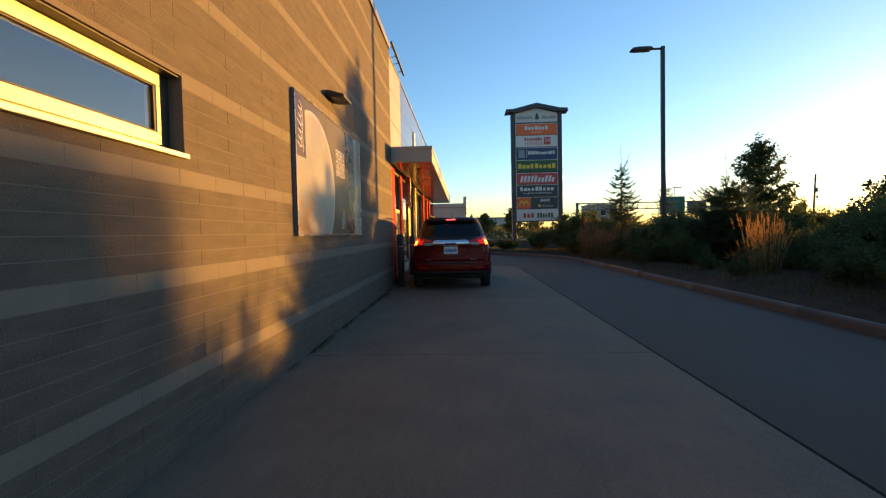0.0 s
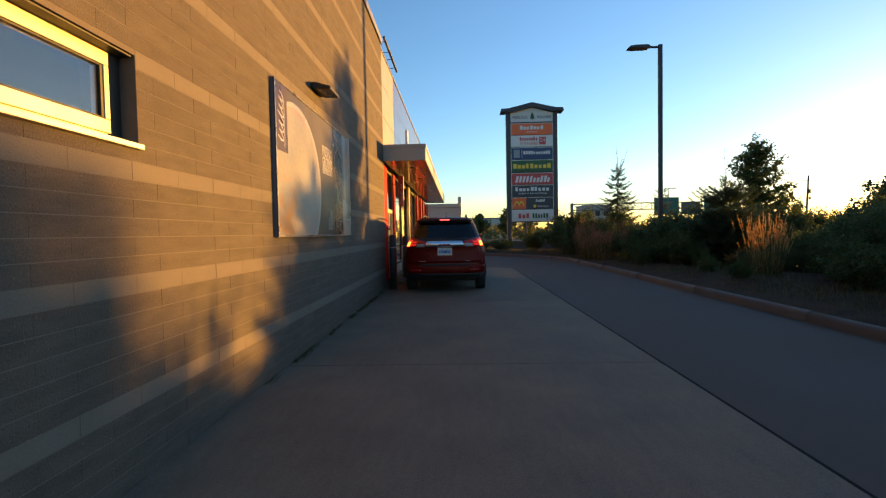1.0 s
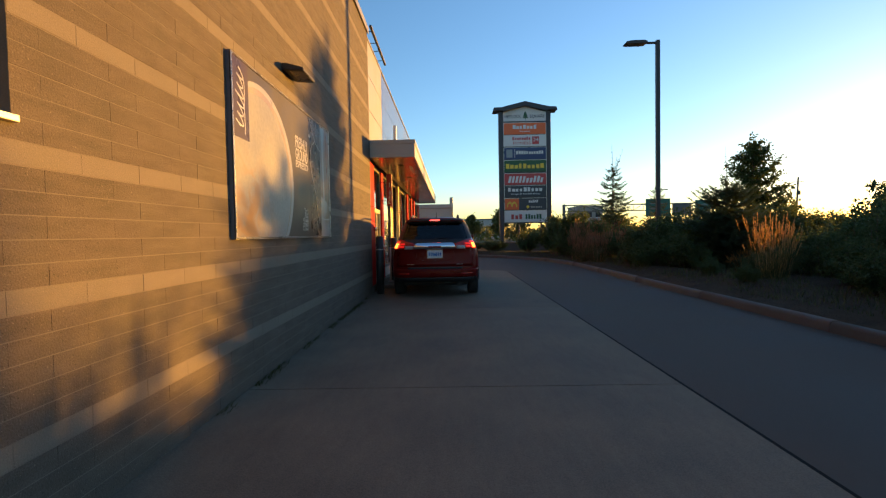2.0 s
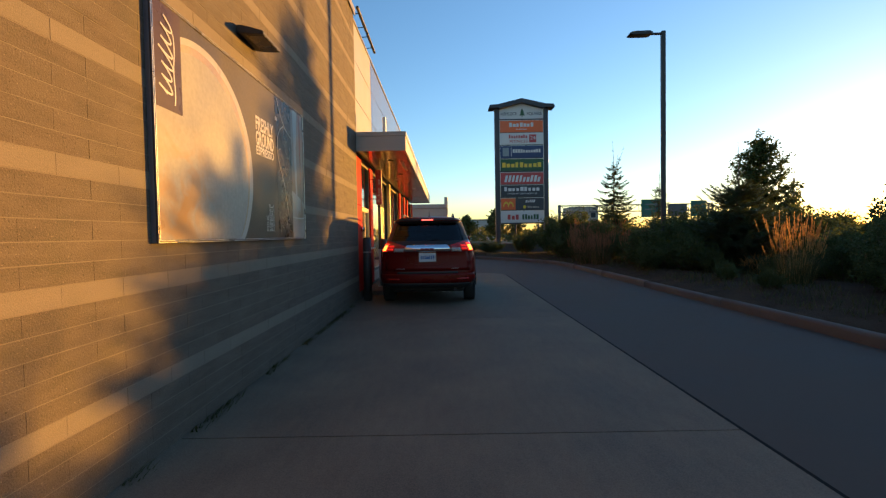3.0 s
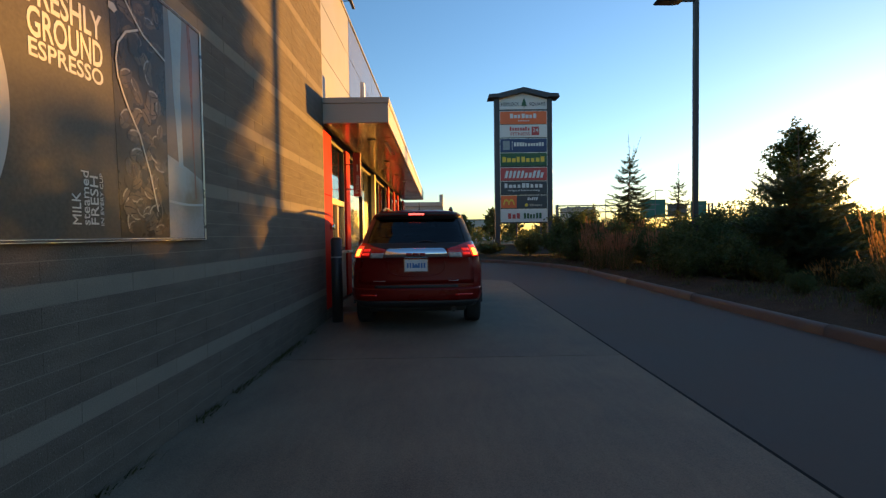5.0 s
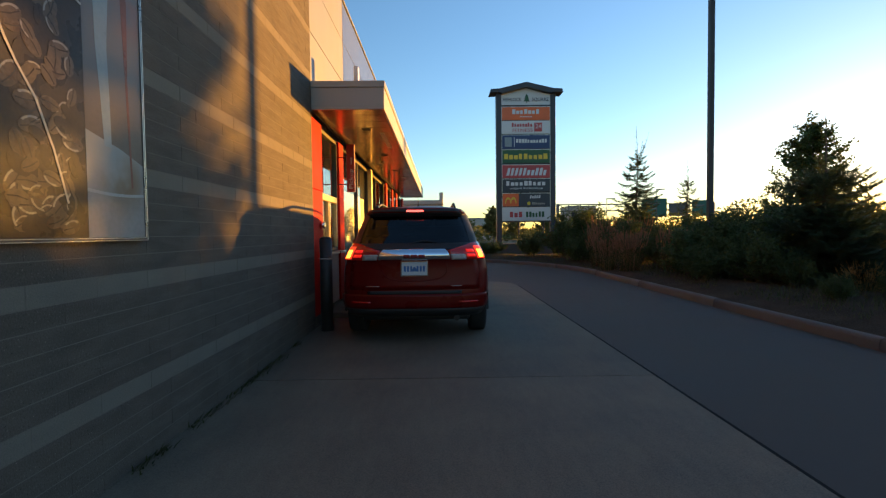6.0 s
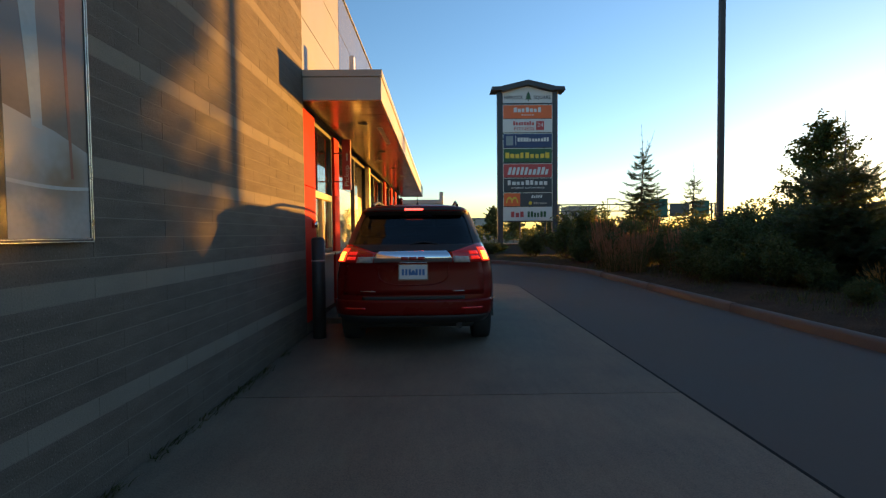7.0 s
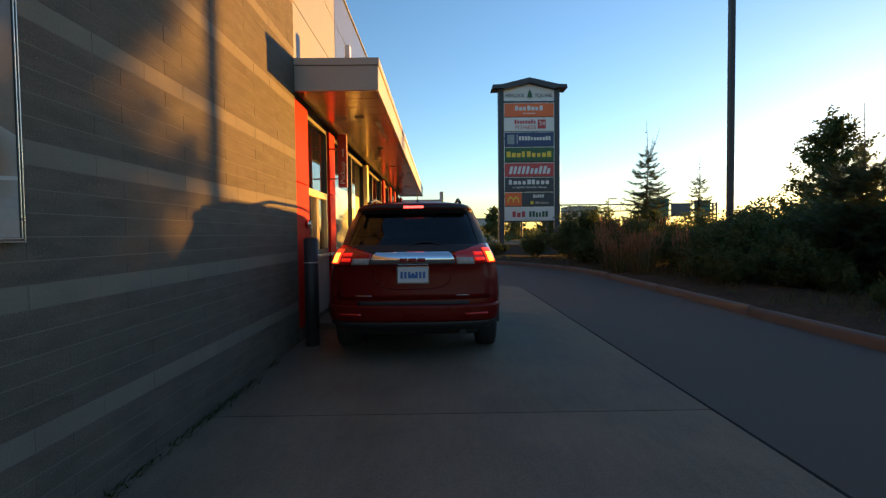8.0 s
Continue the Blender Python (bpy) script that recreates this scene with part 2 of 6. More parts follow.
def lettering(name, words, height, m, material, parent, width=None, depth=0.002, spacing=1.0, bold=0.0):
    """Raised letters in the built-in font, their foot line starting at the matrix m's origin."""
    cu = bpy.data.curves.new(name, "FONT")
    cu.body, cu.size, cu.extrude, cu.resolution_u, cu.space_character, cu.offset = words, height / 0.72, depth / 2, 3, spacing, bold * height
    tmp = bpy.data.objects.new(name, cu)
    scene.collection.objects.link(tmp)
    me = bpy.data.meshes.new_from_object(tmp.evaluated_get(bpy.context.evaluated_depsgraph_get()))
    bpy.data.objects.remove(tmp)
    wide = max(v.co.x for v in me.vertices) or 1
    sx = width / wide if width else 1
    for v in me.vertices:
        v.co = m @ Vector((v.co.x * sx, v.co.y, v.co.z))
    me.materials.clear()
    me.materials.append(material)
    ob = new(name, me)
    ob.parent = parent
    return ob

# ---------------------------------------------------------------- ground, lane, kerb, bed
ground_bm = bmesh.new()
prism(ground_bm, [(-2500, -2500), (2500, -2500), (2500, 2500), (-2500, 2500)], 0.3, Matrix.Translation((0, 0, -0.36)))
tagged(mesh_object("ground", ground_bm, M["meadow"]), "dry green-brown open ground reaching the horizon", "ground", kind="structure")


def kerb_line(u):
    """The kerb's road edge: straight beside the lane, then one easy bend to the left round the building. u in metres along it."""
    y_turn, radius, x0 = 19.0, 9.6, 4.7
    y_start = -20.0
    straight = y_turn - y_start
    if u < straight:
        return Vector((x0, y_start + u, 0)), Vector((1, 0, 0))
    a = (u - straight) / radius
    if a < radians(84):
        n = Vector((math.cos(a), math.sin(a), 0))
        return Vector((x0 - radius, y_turn, 0)) + radius * n, n
    a = radians(84)
    n = Vector((math.cos(a), math.sin(a), 0))
    d = u - straight - radius * a
    return Vector((x0 - radius, y_turn, 0)) + radius * n + d * Vector((-n.y, n.x, 0)), n


KERB_END = 92.0
stations = [KERB_END * i / 130 for i in range(131)]
edge = [kerb_line(u)[0] for u in stations]
asphalt_bm = bmesh.new()
prism(asphalt_bm, [(p.x + 0.02, p.y) for p in edge] + [(-42, 32), (-42, -20)], 0.25, Matrix.Translation((0, 0, -0.25)))
tagged(mesh_object("road", asphalt_bm, M["asphalt"]), "dark worn asphalt drive bending past the pylon sign", "road", kind="structure")

kerb = tagged(new("kerb"), "weathered brownish concrete kerb along the drive", "kerb", kind="structure")
profile = [(0.0, -0.1), (0.012, 0.09), (0.028, 0.125), (0.055, 0.14), (0.125, 0.142), (0.15, 0.13), (0.16, 0.11), (0.165, -0.1)]
u = 0.0
while u < KERB_END - 3:
    kb = bmesh.new()
    rings = []
    for k in range(7):
        p, n = kerb_line(u + 0.004 + (2.992) * k / 6)
        rings.append([kb.verts.new(p + n * a + Vector((0, 0, b + 0.004 * math.sin(u * 3.1)))) for a, b in profile])
    for r0, r1 in zip(rings, rings[1:]):
        for i in range(len(profile) - 1):
            kb.faces.new((r0[i], r0[i + 1], r1[i + 1], r1[i])).smooth = True
    kb.faces.new(rings[0]), kb.faces.new(rings[-1][::-1])
    part("kerb_stone", kb, M["kerb"], kerb)
    u += 3.0

bed_steps = [(0.15, 0.06), (0.25, 0.105), (0.5, 0.14), (0.9, 0.19), (1.5, 0.24), (2.4, 0.24), (3.6, 0.2), (5.2, 0.14), (7.5, 0.08), (11, 0.03), (17, 0.0), (28, -0.02), (45, -0.08)]


def bed_height(p):
    return 0.05 * noise.noise(Vector((p.x * 0.5, p.y * 0.5, 0))) + 0.02 * noise.noise(Vector((p.x * 2.3, p.y * 2.3, 4)))


bed_verts, bed_faces = [], []
fine_steps = []
for (a, ha), (b, hb) in zip(bed_steps, bed_steps[1:]):
    for k in range(3):
        fine_steps.append((a + (b - a) * k / 3, ha + (hb - ha) * k / 3))
fine_steps.append(bed_steps[-1])
bed_u = [KERB_END * i / 260 for i in range(261)]
for uu in bed_u:
    p, n = kerb_line(uu)
    for d, h in fine_steps:
        q = p + n * d
        bed_verts.append((q.x, q.y, h + (bed_height(q) if d > 0.3 else 0)))
w = len(fine_steps)
for i in range(len(bed_u) - 1):
    for j in range(w - 1):
        bed_faces.append((i * w + j, i * w + j + 1, (i + 1) * w + j + 1, (i + 1) * w + j))
bed = from_arrays("planting_bed", bed_verts, bed_faces, M["soil"])
for f in bed.data.polygons:
    f.use_smooth = True
tagged(bed, "dark mulched planting bed behind the kerb", "planting bed", kind="structure")


def bed_z(x, y):
    """Height of the bed beside the straight kerb at a place."""
    d = x - 4.7 if y < 19.0 else math.hypot(x + 4.9, y - 19.0) - 9.6
    h = 0.0
    for (a, ha), (b, hb) in zip(bed_steps, bed_steps[1:]):
        if a <= d <= b:
            h = ha + (hb - ha) * (d - a) / (b - a)
    return h + bed_height(Vector((x, y, 0)))


lane = tagged(new("pavement"), "grey concrete drive-through lane slabs beside the wall", "pavement", kind="structure")
for i in range(7):
    y0, y1 = -11.5 + 4.15 * i, -11.5 + 4.15 * (i + 1)
    outline = [(-1.795, y0 + 0.006), (1.9, y0 + 0.006), (1.9, y1 - 0.006), (-1.795, y1 - 0.006)]
    if i == 6:
        outline = [(-1.795, y0 + 0.006), (1.9, y0 + 0.006), (1.9, y1 - 0.9), (1.78, y1 - 0.45), (1.45, y1 - 0.15), (1.0, y1 - 0.006), (-1.795, y1 - 0.006)]
    sb = bmesh.new()
    prism(sb, outline, 0.05, Matrix.Translation((0, 0, -0.038)))
    part("slab", sb, M["concrete"], lane)
seal = bmesh.new()
box(seal, 1.904, 1.934, -11.4, 16.6, -0.02, 0.008)
for i in range(1, 7):
    box(seal, -1.79, 1.897, -11.5 + 4.15 * i - 0.005, -11.5 + 4.15 * i + 0.005, -0.03, 0.006)
part("joint_sealant", seal, M["sealant"], lane, "black tarry joint sealant")

# ---------------------------------------------------------------- the building's shell
WX, Y_END, TOP = -1.8, 11.55, 5.9
COURSE, LENGTH, BASE = 0.1016, 0.4064, 1.0249
WIN_Y0, WIN_Y1, WIN_Z0, WIN_Z1 = -0.9, 3.06, BASE + 8 * COURSE, BASE + 13 * COURSE - 0.03

wall = tagged(new("wall_lane"), "tan concrete-block side wall with pale accent courses", "wall", kind="structure")
core = bmesh.new()
for y0, y1, z0, z1 in ((-14, WIN_Y0, -0.1, TOP), (WIN_Y1, Y_END, -0.1, TOP), (WIN_Y0, WIN_Y1, -0.1, WIN_Z0), (WIN_Y0, WIN_Y1, WIN_Z1, TOP)):
    box(core, WX - 0.32, WX - 0.0012, y0, y1, z0, z1)
part("wall_core", core, M["mortar"], wall)
cope = bmesh.new()
box(cope, WX - 0.36, WX + 0.035, -14, Y_END + 0.02, TOP, TOP + 0.05, 0.006)
box(cope, WX + 0.018, WX + 0.034, -14, Y_END + 0.02, TOP - 0.09, TOP + 0.002)
part("coping", cope, M["coping"], wall, "dark grey metal coping")

shell = bmesh.new()
box(shell, -12.0, -11.7, -14, 27.4, -0.1, TOP)
box(shell, -11.7, WX - 0.33, -14.3, -14.0, -0.1, TOP)
box(shell, -11.7, -2.12, 27.1, 27.4, -0.1, TOP)
tagged(mesh_object("wall_back", shell, M["room"]), "plain closing walls of the restaurant building", "wall", kind="structure")
tagged(mesh_object("roof", boxed(-11.7, -2.13, -14, 27.1, 5.45, 5.6), M["coping"]), "flat roof behind the parapet", "roof", kind="structure")
tagged(mesh_object("floor", boxed(-11.7, -2.13, -14, 27.1, 0.0, 0.12), M["room"]), "plain floor inside the restaurant", "floor", kind="structure")
tagged(mesh_object("wall_inner", boxed(-5.2, -5.05, -13.9, 27.0, 0.13, 5.4), M["room"]), "plain inner wall behind the windows", "wall", kind="structure")

# strip window in the block wall
win = tagged(new("window_1"), "long low strip window with satin metal frame", "window", kind="structure")
fx0, fx1 = WX - 0.17, WX - 0.09
fr = bmesh.new()
box(fr, fx0, fx1, WIN_Y0 + 0.076, WIN_Y1 - 0.076, WIN_Z1 - 0.085, WIN_Z1 - 0.002, 0.004)
box(fr, fx0, fx1, WIN_Y0 + 0.076, WIN_Y1 - 0.076, WIN_Z0 + 0.040, WIN_Z0 + 0.112, 0.004)
box(fr, fx0, fx1 - 0.012, WIN_Y0 + 0.076, WIN_Y1 - 0.076, WIN_Z0 + 0.030, WIN_Z0 + 0.041)
box(fr, fx0, fx1, WIN_Y1 - 0.112, WIN_Y1 - 0.076, WIN_Z0 + 0.112, WIN_Z1 - 0.085, 0.004)
box(fr, fx0, fx1, WIN_Y0 + 0.076, WIN_Y0 + 0.112, WIN_Z0 + 0.112, WIN_Z1 - 0.085, 0.004)
part("window_frame", fr, M["gold_alu"], win, "sunlit champagne-coloured metal frame")
# dark strips at jambs and head, painting the shade of the recess
shade_bm = bmesh.new()
for ya, yb in ((WIN_Y0 + 0.002, WIN_Y0 + 0.075), (WIN_Y1 - 0.075, WIN_Y1 - 0.002)):
    box(shade_bm, fx0, fx1 + 0.002, ya, yb, WIN_Z0 + 0.030, WIN_Z1 - 0.002, 0.002)
box(shade_bm, fx1 + 0.003, WX - 0.014, WIN_Y0 + 0.003, WIN_Y1 - 0.003, WIN_Z1 - 0.012, WIN_Z1 - 0.002, 0.002)
part("recess_shade", shade_bm, M["bronze"], win, "dark strips that paint the shade in the window recess")
gasket = bmesh.new()
gx0, gx1 = fx1 - 0.03, fx1 - 0.006
box(gasket, gx0, gx1, WIN_Y1 - 0.132, WIN_Y1 - 0.1135, WIN_Z0 + 0.114, WIN_Z1 - 0.087, 0.002)
box(gasket, gx0, gx1, WIN_Y0 + 0.1135, WIN_Y1 - 0.133, WIN_Z0 + 0.1135, WIN_Z0 + 0.122, 0.002)
box(gasket, gx0, gx1, WIN_Y0 + 0.1135, WIN_Y1 - 0.133, WIN_Z1 - 0.096, WIN_Z1 - 0.0865, 0.002)
part("gasket", gasket, M["black"], win)
sill = bmesh.new()
box(sill, WX - 0.2, fx1 + 0.004, WIN_Y0 + 0.002, WIN_Y1 - 0.003, WIN_Z0 - 0.002, WIN_Z0 + 0.029, 0.003)
box(sill, WX - 0.09, WX + 0.028, WIN_Y0 - 0.01, WIN_Y1 + 0.012, WIN_Z0 - 0.034, WIN_Z0 - 0.003, 0.004)
part("window_sill", sill, M["sill"], win, "thin projecting pale metal sill")
pane = part("pane", boxed(fx1 - 0.026, fx1 - 0.020, WIN_Y0 + 0.1135, WIN_Y1 - 0.1135, WIN_Z0 + 0.1135, WIN_Z1 - 0.0865), M["glass"], win)
pane.visible_shadow = False

# upper parapet panels beyond the block wall
upper = tagged(new("wall_upper"), "cream and pale grey metal panel parapet above the canopy", "wall", kind="structure")
part("backing", boxed(-2.12, -1.93, Y_END, 27.4, 3.0, 5.93), M["coping"], upper)
rows = [(3.40, 4.30), (4.31, 5.12), (5.13, 5.93)]
for y0, y1, key in ((11.56, 14.27, "panel_cream"), (14.29, 17.6, "panel_grey"), (17.62, 21.0, "panel_grey"), (21.02, 24.3, "panel_grey"), (24.32, 27.38, "panel_grey")):
    for z0, z1 in rows:
        part("panel", boxed(-1.935, -1.90, y0, y1, z0, z1, bevel=0.004, segments=1), M[key], upper)
cap = bmesh.new()
box(cap, -2.15, -1.88, Y_END + 0.03, 27.42, 5.932, 5.975, 0.006)
part("coping", cap, M["coping"], upper)

# facade under the canopy
front = tagged(new("wall_front"), "red panelled pick-up frontage under the canopy", "wall", kind="structure")
fb = bmesh.new()
box(fb, -2.1, -1.84, 11.56, 12.13, -0.1, 2.99)
box(fb, -2.1, -1.88, 12.13, 13.4, -0.1, 1.05)
box(fb, -2.1, -1.89, 13.4, 13.8, -0.1, 2.99)
box(fb, -2.1, -1.87, 13.8, 20.0, -0.1, 0.42)
box(fb, -2.1, -1.86, 20.0, 20.4, -0.1, 2.99)
box(fb, -2.1, -1.86, 22.0, 22.4, -0.1, 2.99)
box(fb, -2.1, -1.86, 23.6, 24.0, -0.1, 2.99)
box(fb, -2.1, -1.87, 24.0, 26.6, -0.1, 0.42)
box(fb, -2.1, -1.86, 26.6, 27.4, -0.1, 2.99)
box(fb, -2.1, -1.87, 20.4, 22.0, -0.1, 0.42)
box(fb, -2.1, -1.87, 22.4, 23.6, -0.1, 0.42)
part("wall_core", fb, M["mortar"], front)
for y0, y1, x in ((11.57, 12.12, -1.81), (13.41, 13.79, -1.83), (20.01, 20.39, -1.74), (22.01, 22.39, -1.74), (23.61, 23.99, -1.74), (26.61, 27.38, -1.74)):
    for z0, z1 in ((0.16, 1.98), (1.988, 2.985)):
        part("panel", boxed(x - 0.06, x, y0, y1, z0, z1, bevel=0.004, segments=1), M["red"], front, "glossy red metal panel")
for x, y0, y1 in ((-1.862, 12.13, 13.4), (-1.862, 13.8, 20.0)):
    part("panel", boxed(x - 0.02, x, y0 + 0.003, y1 - 0.003, 0.16, 0.41 if y1 > 14 else 1.03, bevel=0.003, segments=1), M["fascia"], front)


def glazing(name, label, y0, y1, z0, z1, mullions, transom=None, x=-1.9, metal="bronze"):
    g = tagged(new(name), label, "window", kind="structure")
    f = bmesh.new()
    box(f, x - 0.05, x + 0.03, y0 + 0.002, y1 - 0.002, z1 - 0.06, z1, 0.004, 1)
    box(f, x - 0.05, x + 0.03, y0 + 0.002, y1 - 0.002, z0 + 0.002, z0 + 0.06, 0.004, 1)
    ys = [y0 + 0.002] + list(mullions) + [y1 - 0.052]
    for y in ys:
        box(f, x - 0.05, x + 0.034, y, y + 0.05, z0 + 0.062, z1 - 0.062, 0.004, 1)
    part("window_frame", f, M[metal], g)
    for a, b in zip(ys, ys[1:]):
        spans = [(z0 + 0.062, z1 - 0.062)] if not transom else [(z0 + 0.062, transom[0]), (transom[1], z1 - 0.062)]
        for c, d in spans:
            p = part("pane", boxed(x - 0.015, x - 0.009, a + 0.052, b - 0.002, c + 0.002, d - 0.002), M["glass"], g)
            p.visible_shadow = False
        if transom:
            part("transom", boxed(x - 0.05, x + 0.036, a + 0.052, b - 0.002, transom[0], transom[1], bevel=0.004, segments=1), M["yellow"], g, "pale yellow transom panel")
    return g


glazing("window_2", "pick-up window with sliding panes and yellow transom", 12.13, 13.4, 1.05, 2.985, [], (1.88, 1.98))
lower = bmesh.new()
for y in (12.183, 12.72, 12.80, 13.305):
    box(lower, -1.93, -1.868, y, y + 0.04, 1.115, 1.875, 0.004, 1)
part("sash", lower, M["yellow"], bpy.data.objects["window_2"], "pale yellow lower sash frame")
glazing("window_3", "tall shopfront glazing reflecting the bright sky", 13.8, 20.0, 0.42, 2.985, [15.45, 16.95, 18.45])
glazing("window_4", "shopfront glazing between red columns", 20.4, 22.0, 0.42, 2.985, [21.2])
glazing("window_5", "shopfront glazing beyond the second red column", 22.4, 23.6, 0.42, 2.985, [])
glazing("window_6", "shopfront glazing at the building's far end", 24.0, 26.6, 0.42, 2.985, [25.3])
part("ledge", boxed(-1.9, -1.72, 12.15, 13.38, 1.01, 1.045, bevel=0.006), M["alu"], bpy.data.objects["window_2"], "metal serving ledge")
for ob_y in (17.0,):
    part("pier", boxed(-1.86, -1.76, ob_y - 0.1, ob_y + 0.1, 0.43, 2.98, bevel=0.006), M["yellow"], bpy.data.objects["window_3"], "pale yellow pier")

walkway = bmesh.new()
box(walkway, -1.86, -1.36, 12.3, 27.0, -0.1, 0.10, 0.02)
tagged(mesh_object("walkway", walkway, M["concrete"]), "narrow raised concrete strip under the pick-up window", "pavement", kind="structure")

# canopy
canopy = thing("canopy", "flat grey-beige metal canopy over the pick-up window", "canopy")
CX, CY0, CY1, CZ0, CZ1 = -0.79, 11.55, 27.3, 3.065, 3.45
cb = bmesh.new()
box(cb, -1.895, CX - 0.03, CY0 + 0.03, CY1 - 0.03, CZ0 + 0.05, CZ1 - 0.03)
part("core", cb, M["coping"], canopy)
for nm, a in (("end_fascia", (-1.80, CX, CY0, CY0 + 0.028, CZ0, CZ1 - 0.085)), ("end_fascia", (-1.89, CX, CY1 - 0.028, CY1, CZ0, CZ1 - 0.085))):
    part(nm, boxed(*a, bevel=0.004, segments=1), M["fascia"], canopy)
y = CY0 + 0.03
while y < CY1 - 0.1:
    y2 = min(y + 3.2, CY1 - 0.03)
    part("side_fascia", boxed(CX - 0.028, CX, y, y2 - 0.004, CZ0, CZ1 - 0.085, bevel=0.003, segments=1), M["fascia"], canopy)
    y = y2
flash = bmesh.new()
box(flash, -1.895, CX + 0.014, CY0 - 0.014, CY0 + 0.05, CZ1 - 0.083, CZ1 + 0.004, 0.005)
box(flash, CX - 0.04, CX + 0.014, CY0 + 0.051, CY1 + 0.012, CZ1 - 0.083, CZ1 + 0.004, 0.005)
box(flash, -1.895, CX - 0.041, CY0 + 0.051, CY1 + 0.012, CZ1 - 0.02, CZ1 + 0.002, 0.002)
part("flashing", flash, M["fascia"], canopy, "folded metal edge flashing")
y = CY0 + 0.03
while y < CY1 - 0.1:
    y2 = min(y + 0.4, CY1 - 0.03)
    part("soffit_strip", boxed(-1.83, CX - 0.032, y, y2 - 0.006, CZ0 + 0.028, CZ0 + 0.049, bevel=0.003, segments=1), M["soffit"], canopy)
    y = y2
for y in (12.9, 15.4, 17.9, 20.4, 22.9):
    dl = bmesh.new()
    tube(dl, (-1.25, y, CZ0 + 0.020), (-1.25, y, CZ0 + 0.03), 0.075, n=20)
    part("downlight", dl, M["black"], canopy, "unlit recessed downlight")
# row of pale metal slats for a bright narrow mark on the soffit
for k in range(9):
    part("pale_slat", boxed(-1.06, -0.98, 13.2 + 0.16 * k, 13.28 + 0.16 * k, CZ0 + 0.016, CZ0 + 0.027), M["alu"], canopy)

# ---------------------------------------------------------------- the parked-up sport utility vehicle
SUV = thing("sport_utility_vehicle", "dark red sport utility vehicle waiting with brake lights on", "car", (-0.345, 10.5, 0))


def curve_at(table, z):
    for (a, va), (b, vb) in zip(table, table[1:]):
        if z <= b:
            k = max(0.0, (z - a) / (b - a))
            k = k * k * (3 - 2 * k) * 0.4 + k * 0.6
            return va + (vb - va) * k
    return table[-1][1]


HALF = [(0.30, 0.80), (0.40, 0.865), (0.52, 0.895), (0.70, 0.905), (0.88, 0.90), (1.0, 0.875), (1.10, 0.835), (1.17, 0.80), (1.25, 0.775), (1.45, 0.715), (1.58, 0.66), (1.63, 0.62), (1.66, 0.54), (1.68, 0.40)]
REAR = [(0.30, 0.16), (0.40, 0.04), (0.50, 0.03), (0.64, 0.035), (0.70, 0.045), (0.76, 0.055), (0.98, 0.07), (1.04, 0.055), (1.12, 0.06), (1.18, 0.12), (1.30, 0.22), (1.56, 0.40), (1.60, 0.34), (1.65, 0.36), (1.68, 0.55)]
FRONT = [(0.30, 4.45), (0.45, 4.68), (0.75, 4.70), (0.92, 4.62), (1.02, 4.35), (1.10, 3.6), (1.16, 3.35), (1.58, 2.55), (1.64, 2.3), (1.68, 2.0)]


def tail(s, z, off=0.0):
    """A place on the vehicle's rear skin: s from -1 (its left side) to 1, z the height."""
    hw, c, n = curve_at(HALF, z), 0.34, 3.2
    a = min(0.9999, abs(s))
    y = curve_at(REAR, z) + c * (1 - (1 - a ** n) ** (1 / n))
    return Vector((s * hw * (1 + off / hw), y - off, z))


def side(f, z, sign, off=0.0):
    """A place on the flank: f from 0 (rear corner) to 1 (front)."""
    hw = curve_at(HALF, z)
    y0, y1 = curve_at(REAR, z) + 0.34, curve_at(FRONT, z) - 0.5
    nose = 1 - 0.10 * max(0, (f - 0.75) / 0.25) ** 2
    return Vector((sign * (hw * nose + off), y0 + (y1 - y0) * f, z))


def sheet(bm, rows, smooth=True, close_thick=0.0):
    vs = [[bm.verts.new(p) for p in r] for r in rows]
    for a, b in zip(vs, vs[1:]):
        for i in range(len(a) - 1):
            bm.faces.new((a[i], a[i + 1], b[i + 1], b[i])).smooth = smooth
    return vs


def tail_patch(name, s0, s1, z0, z1, off, material, parent, label="", ns=14, nz=6, top=None):
    """A panel lying on the rear skin, off metres proud of it, with folded-in edges."""
    bm = bmesh.new()
    rows = []
    for j in range(nz + 1):
        row = []
        for i in range(ns + 1):
            s = s0 + (s1 - s0) * i / ns
            zt = z1 if top is None else top(s)
            row.append(tail(s, z0 + (zt - z0) * j / nz, off))
        rows.append(row)
    inner = lambda r: [Vector((p.x * 0.985, p.y + off + 0.012, p.z)) for p in r]
    sheet(bm, [inner(rows[0])] + rows + [inner(rows[-1])])
    sheet(bm, [[Vector((r[0].x * 0.985, r[0].y + off + 0.012, r[0].z)), r[0]] for r in rows])
    sheet(bm, [[r[-1], Vector((r[-1].x * 0.985, r[-1].y + off + 0.012, r[-1].z))] for r in rows])
    bmesh.ops.remove_doubles(bm, verts=bm.verts, dist=1e-5)
    bmesh.ops.recalc_face_normals(bm, faces=bm.faces)
    return part(name, bm, material, parent, label)


def ring(z):
    pts = [side(f / 10, z, 1) for f in range(10, 0, -1)]
    pts += [tail(1 - 2 * i / 40, z) for i in range(41)]
    pts += [side(f / 10, z, -1) for f in range(1, 11)]
    yf, hw = curve_at(FRONT, z), curve_at(HALF, z) * 0.9
    for i in range(9):
        a = math.pi * i / 8
        c, s = math.cos(a), math.sin(a)
        pts.append(Vector((-hw * math.copysign(abs(c) ** 0.5, c), yf - 0.5 + 0.5 * max(0, s) ** 0.5, z)))
    return pts


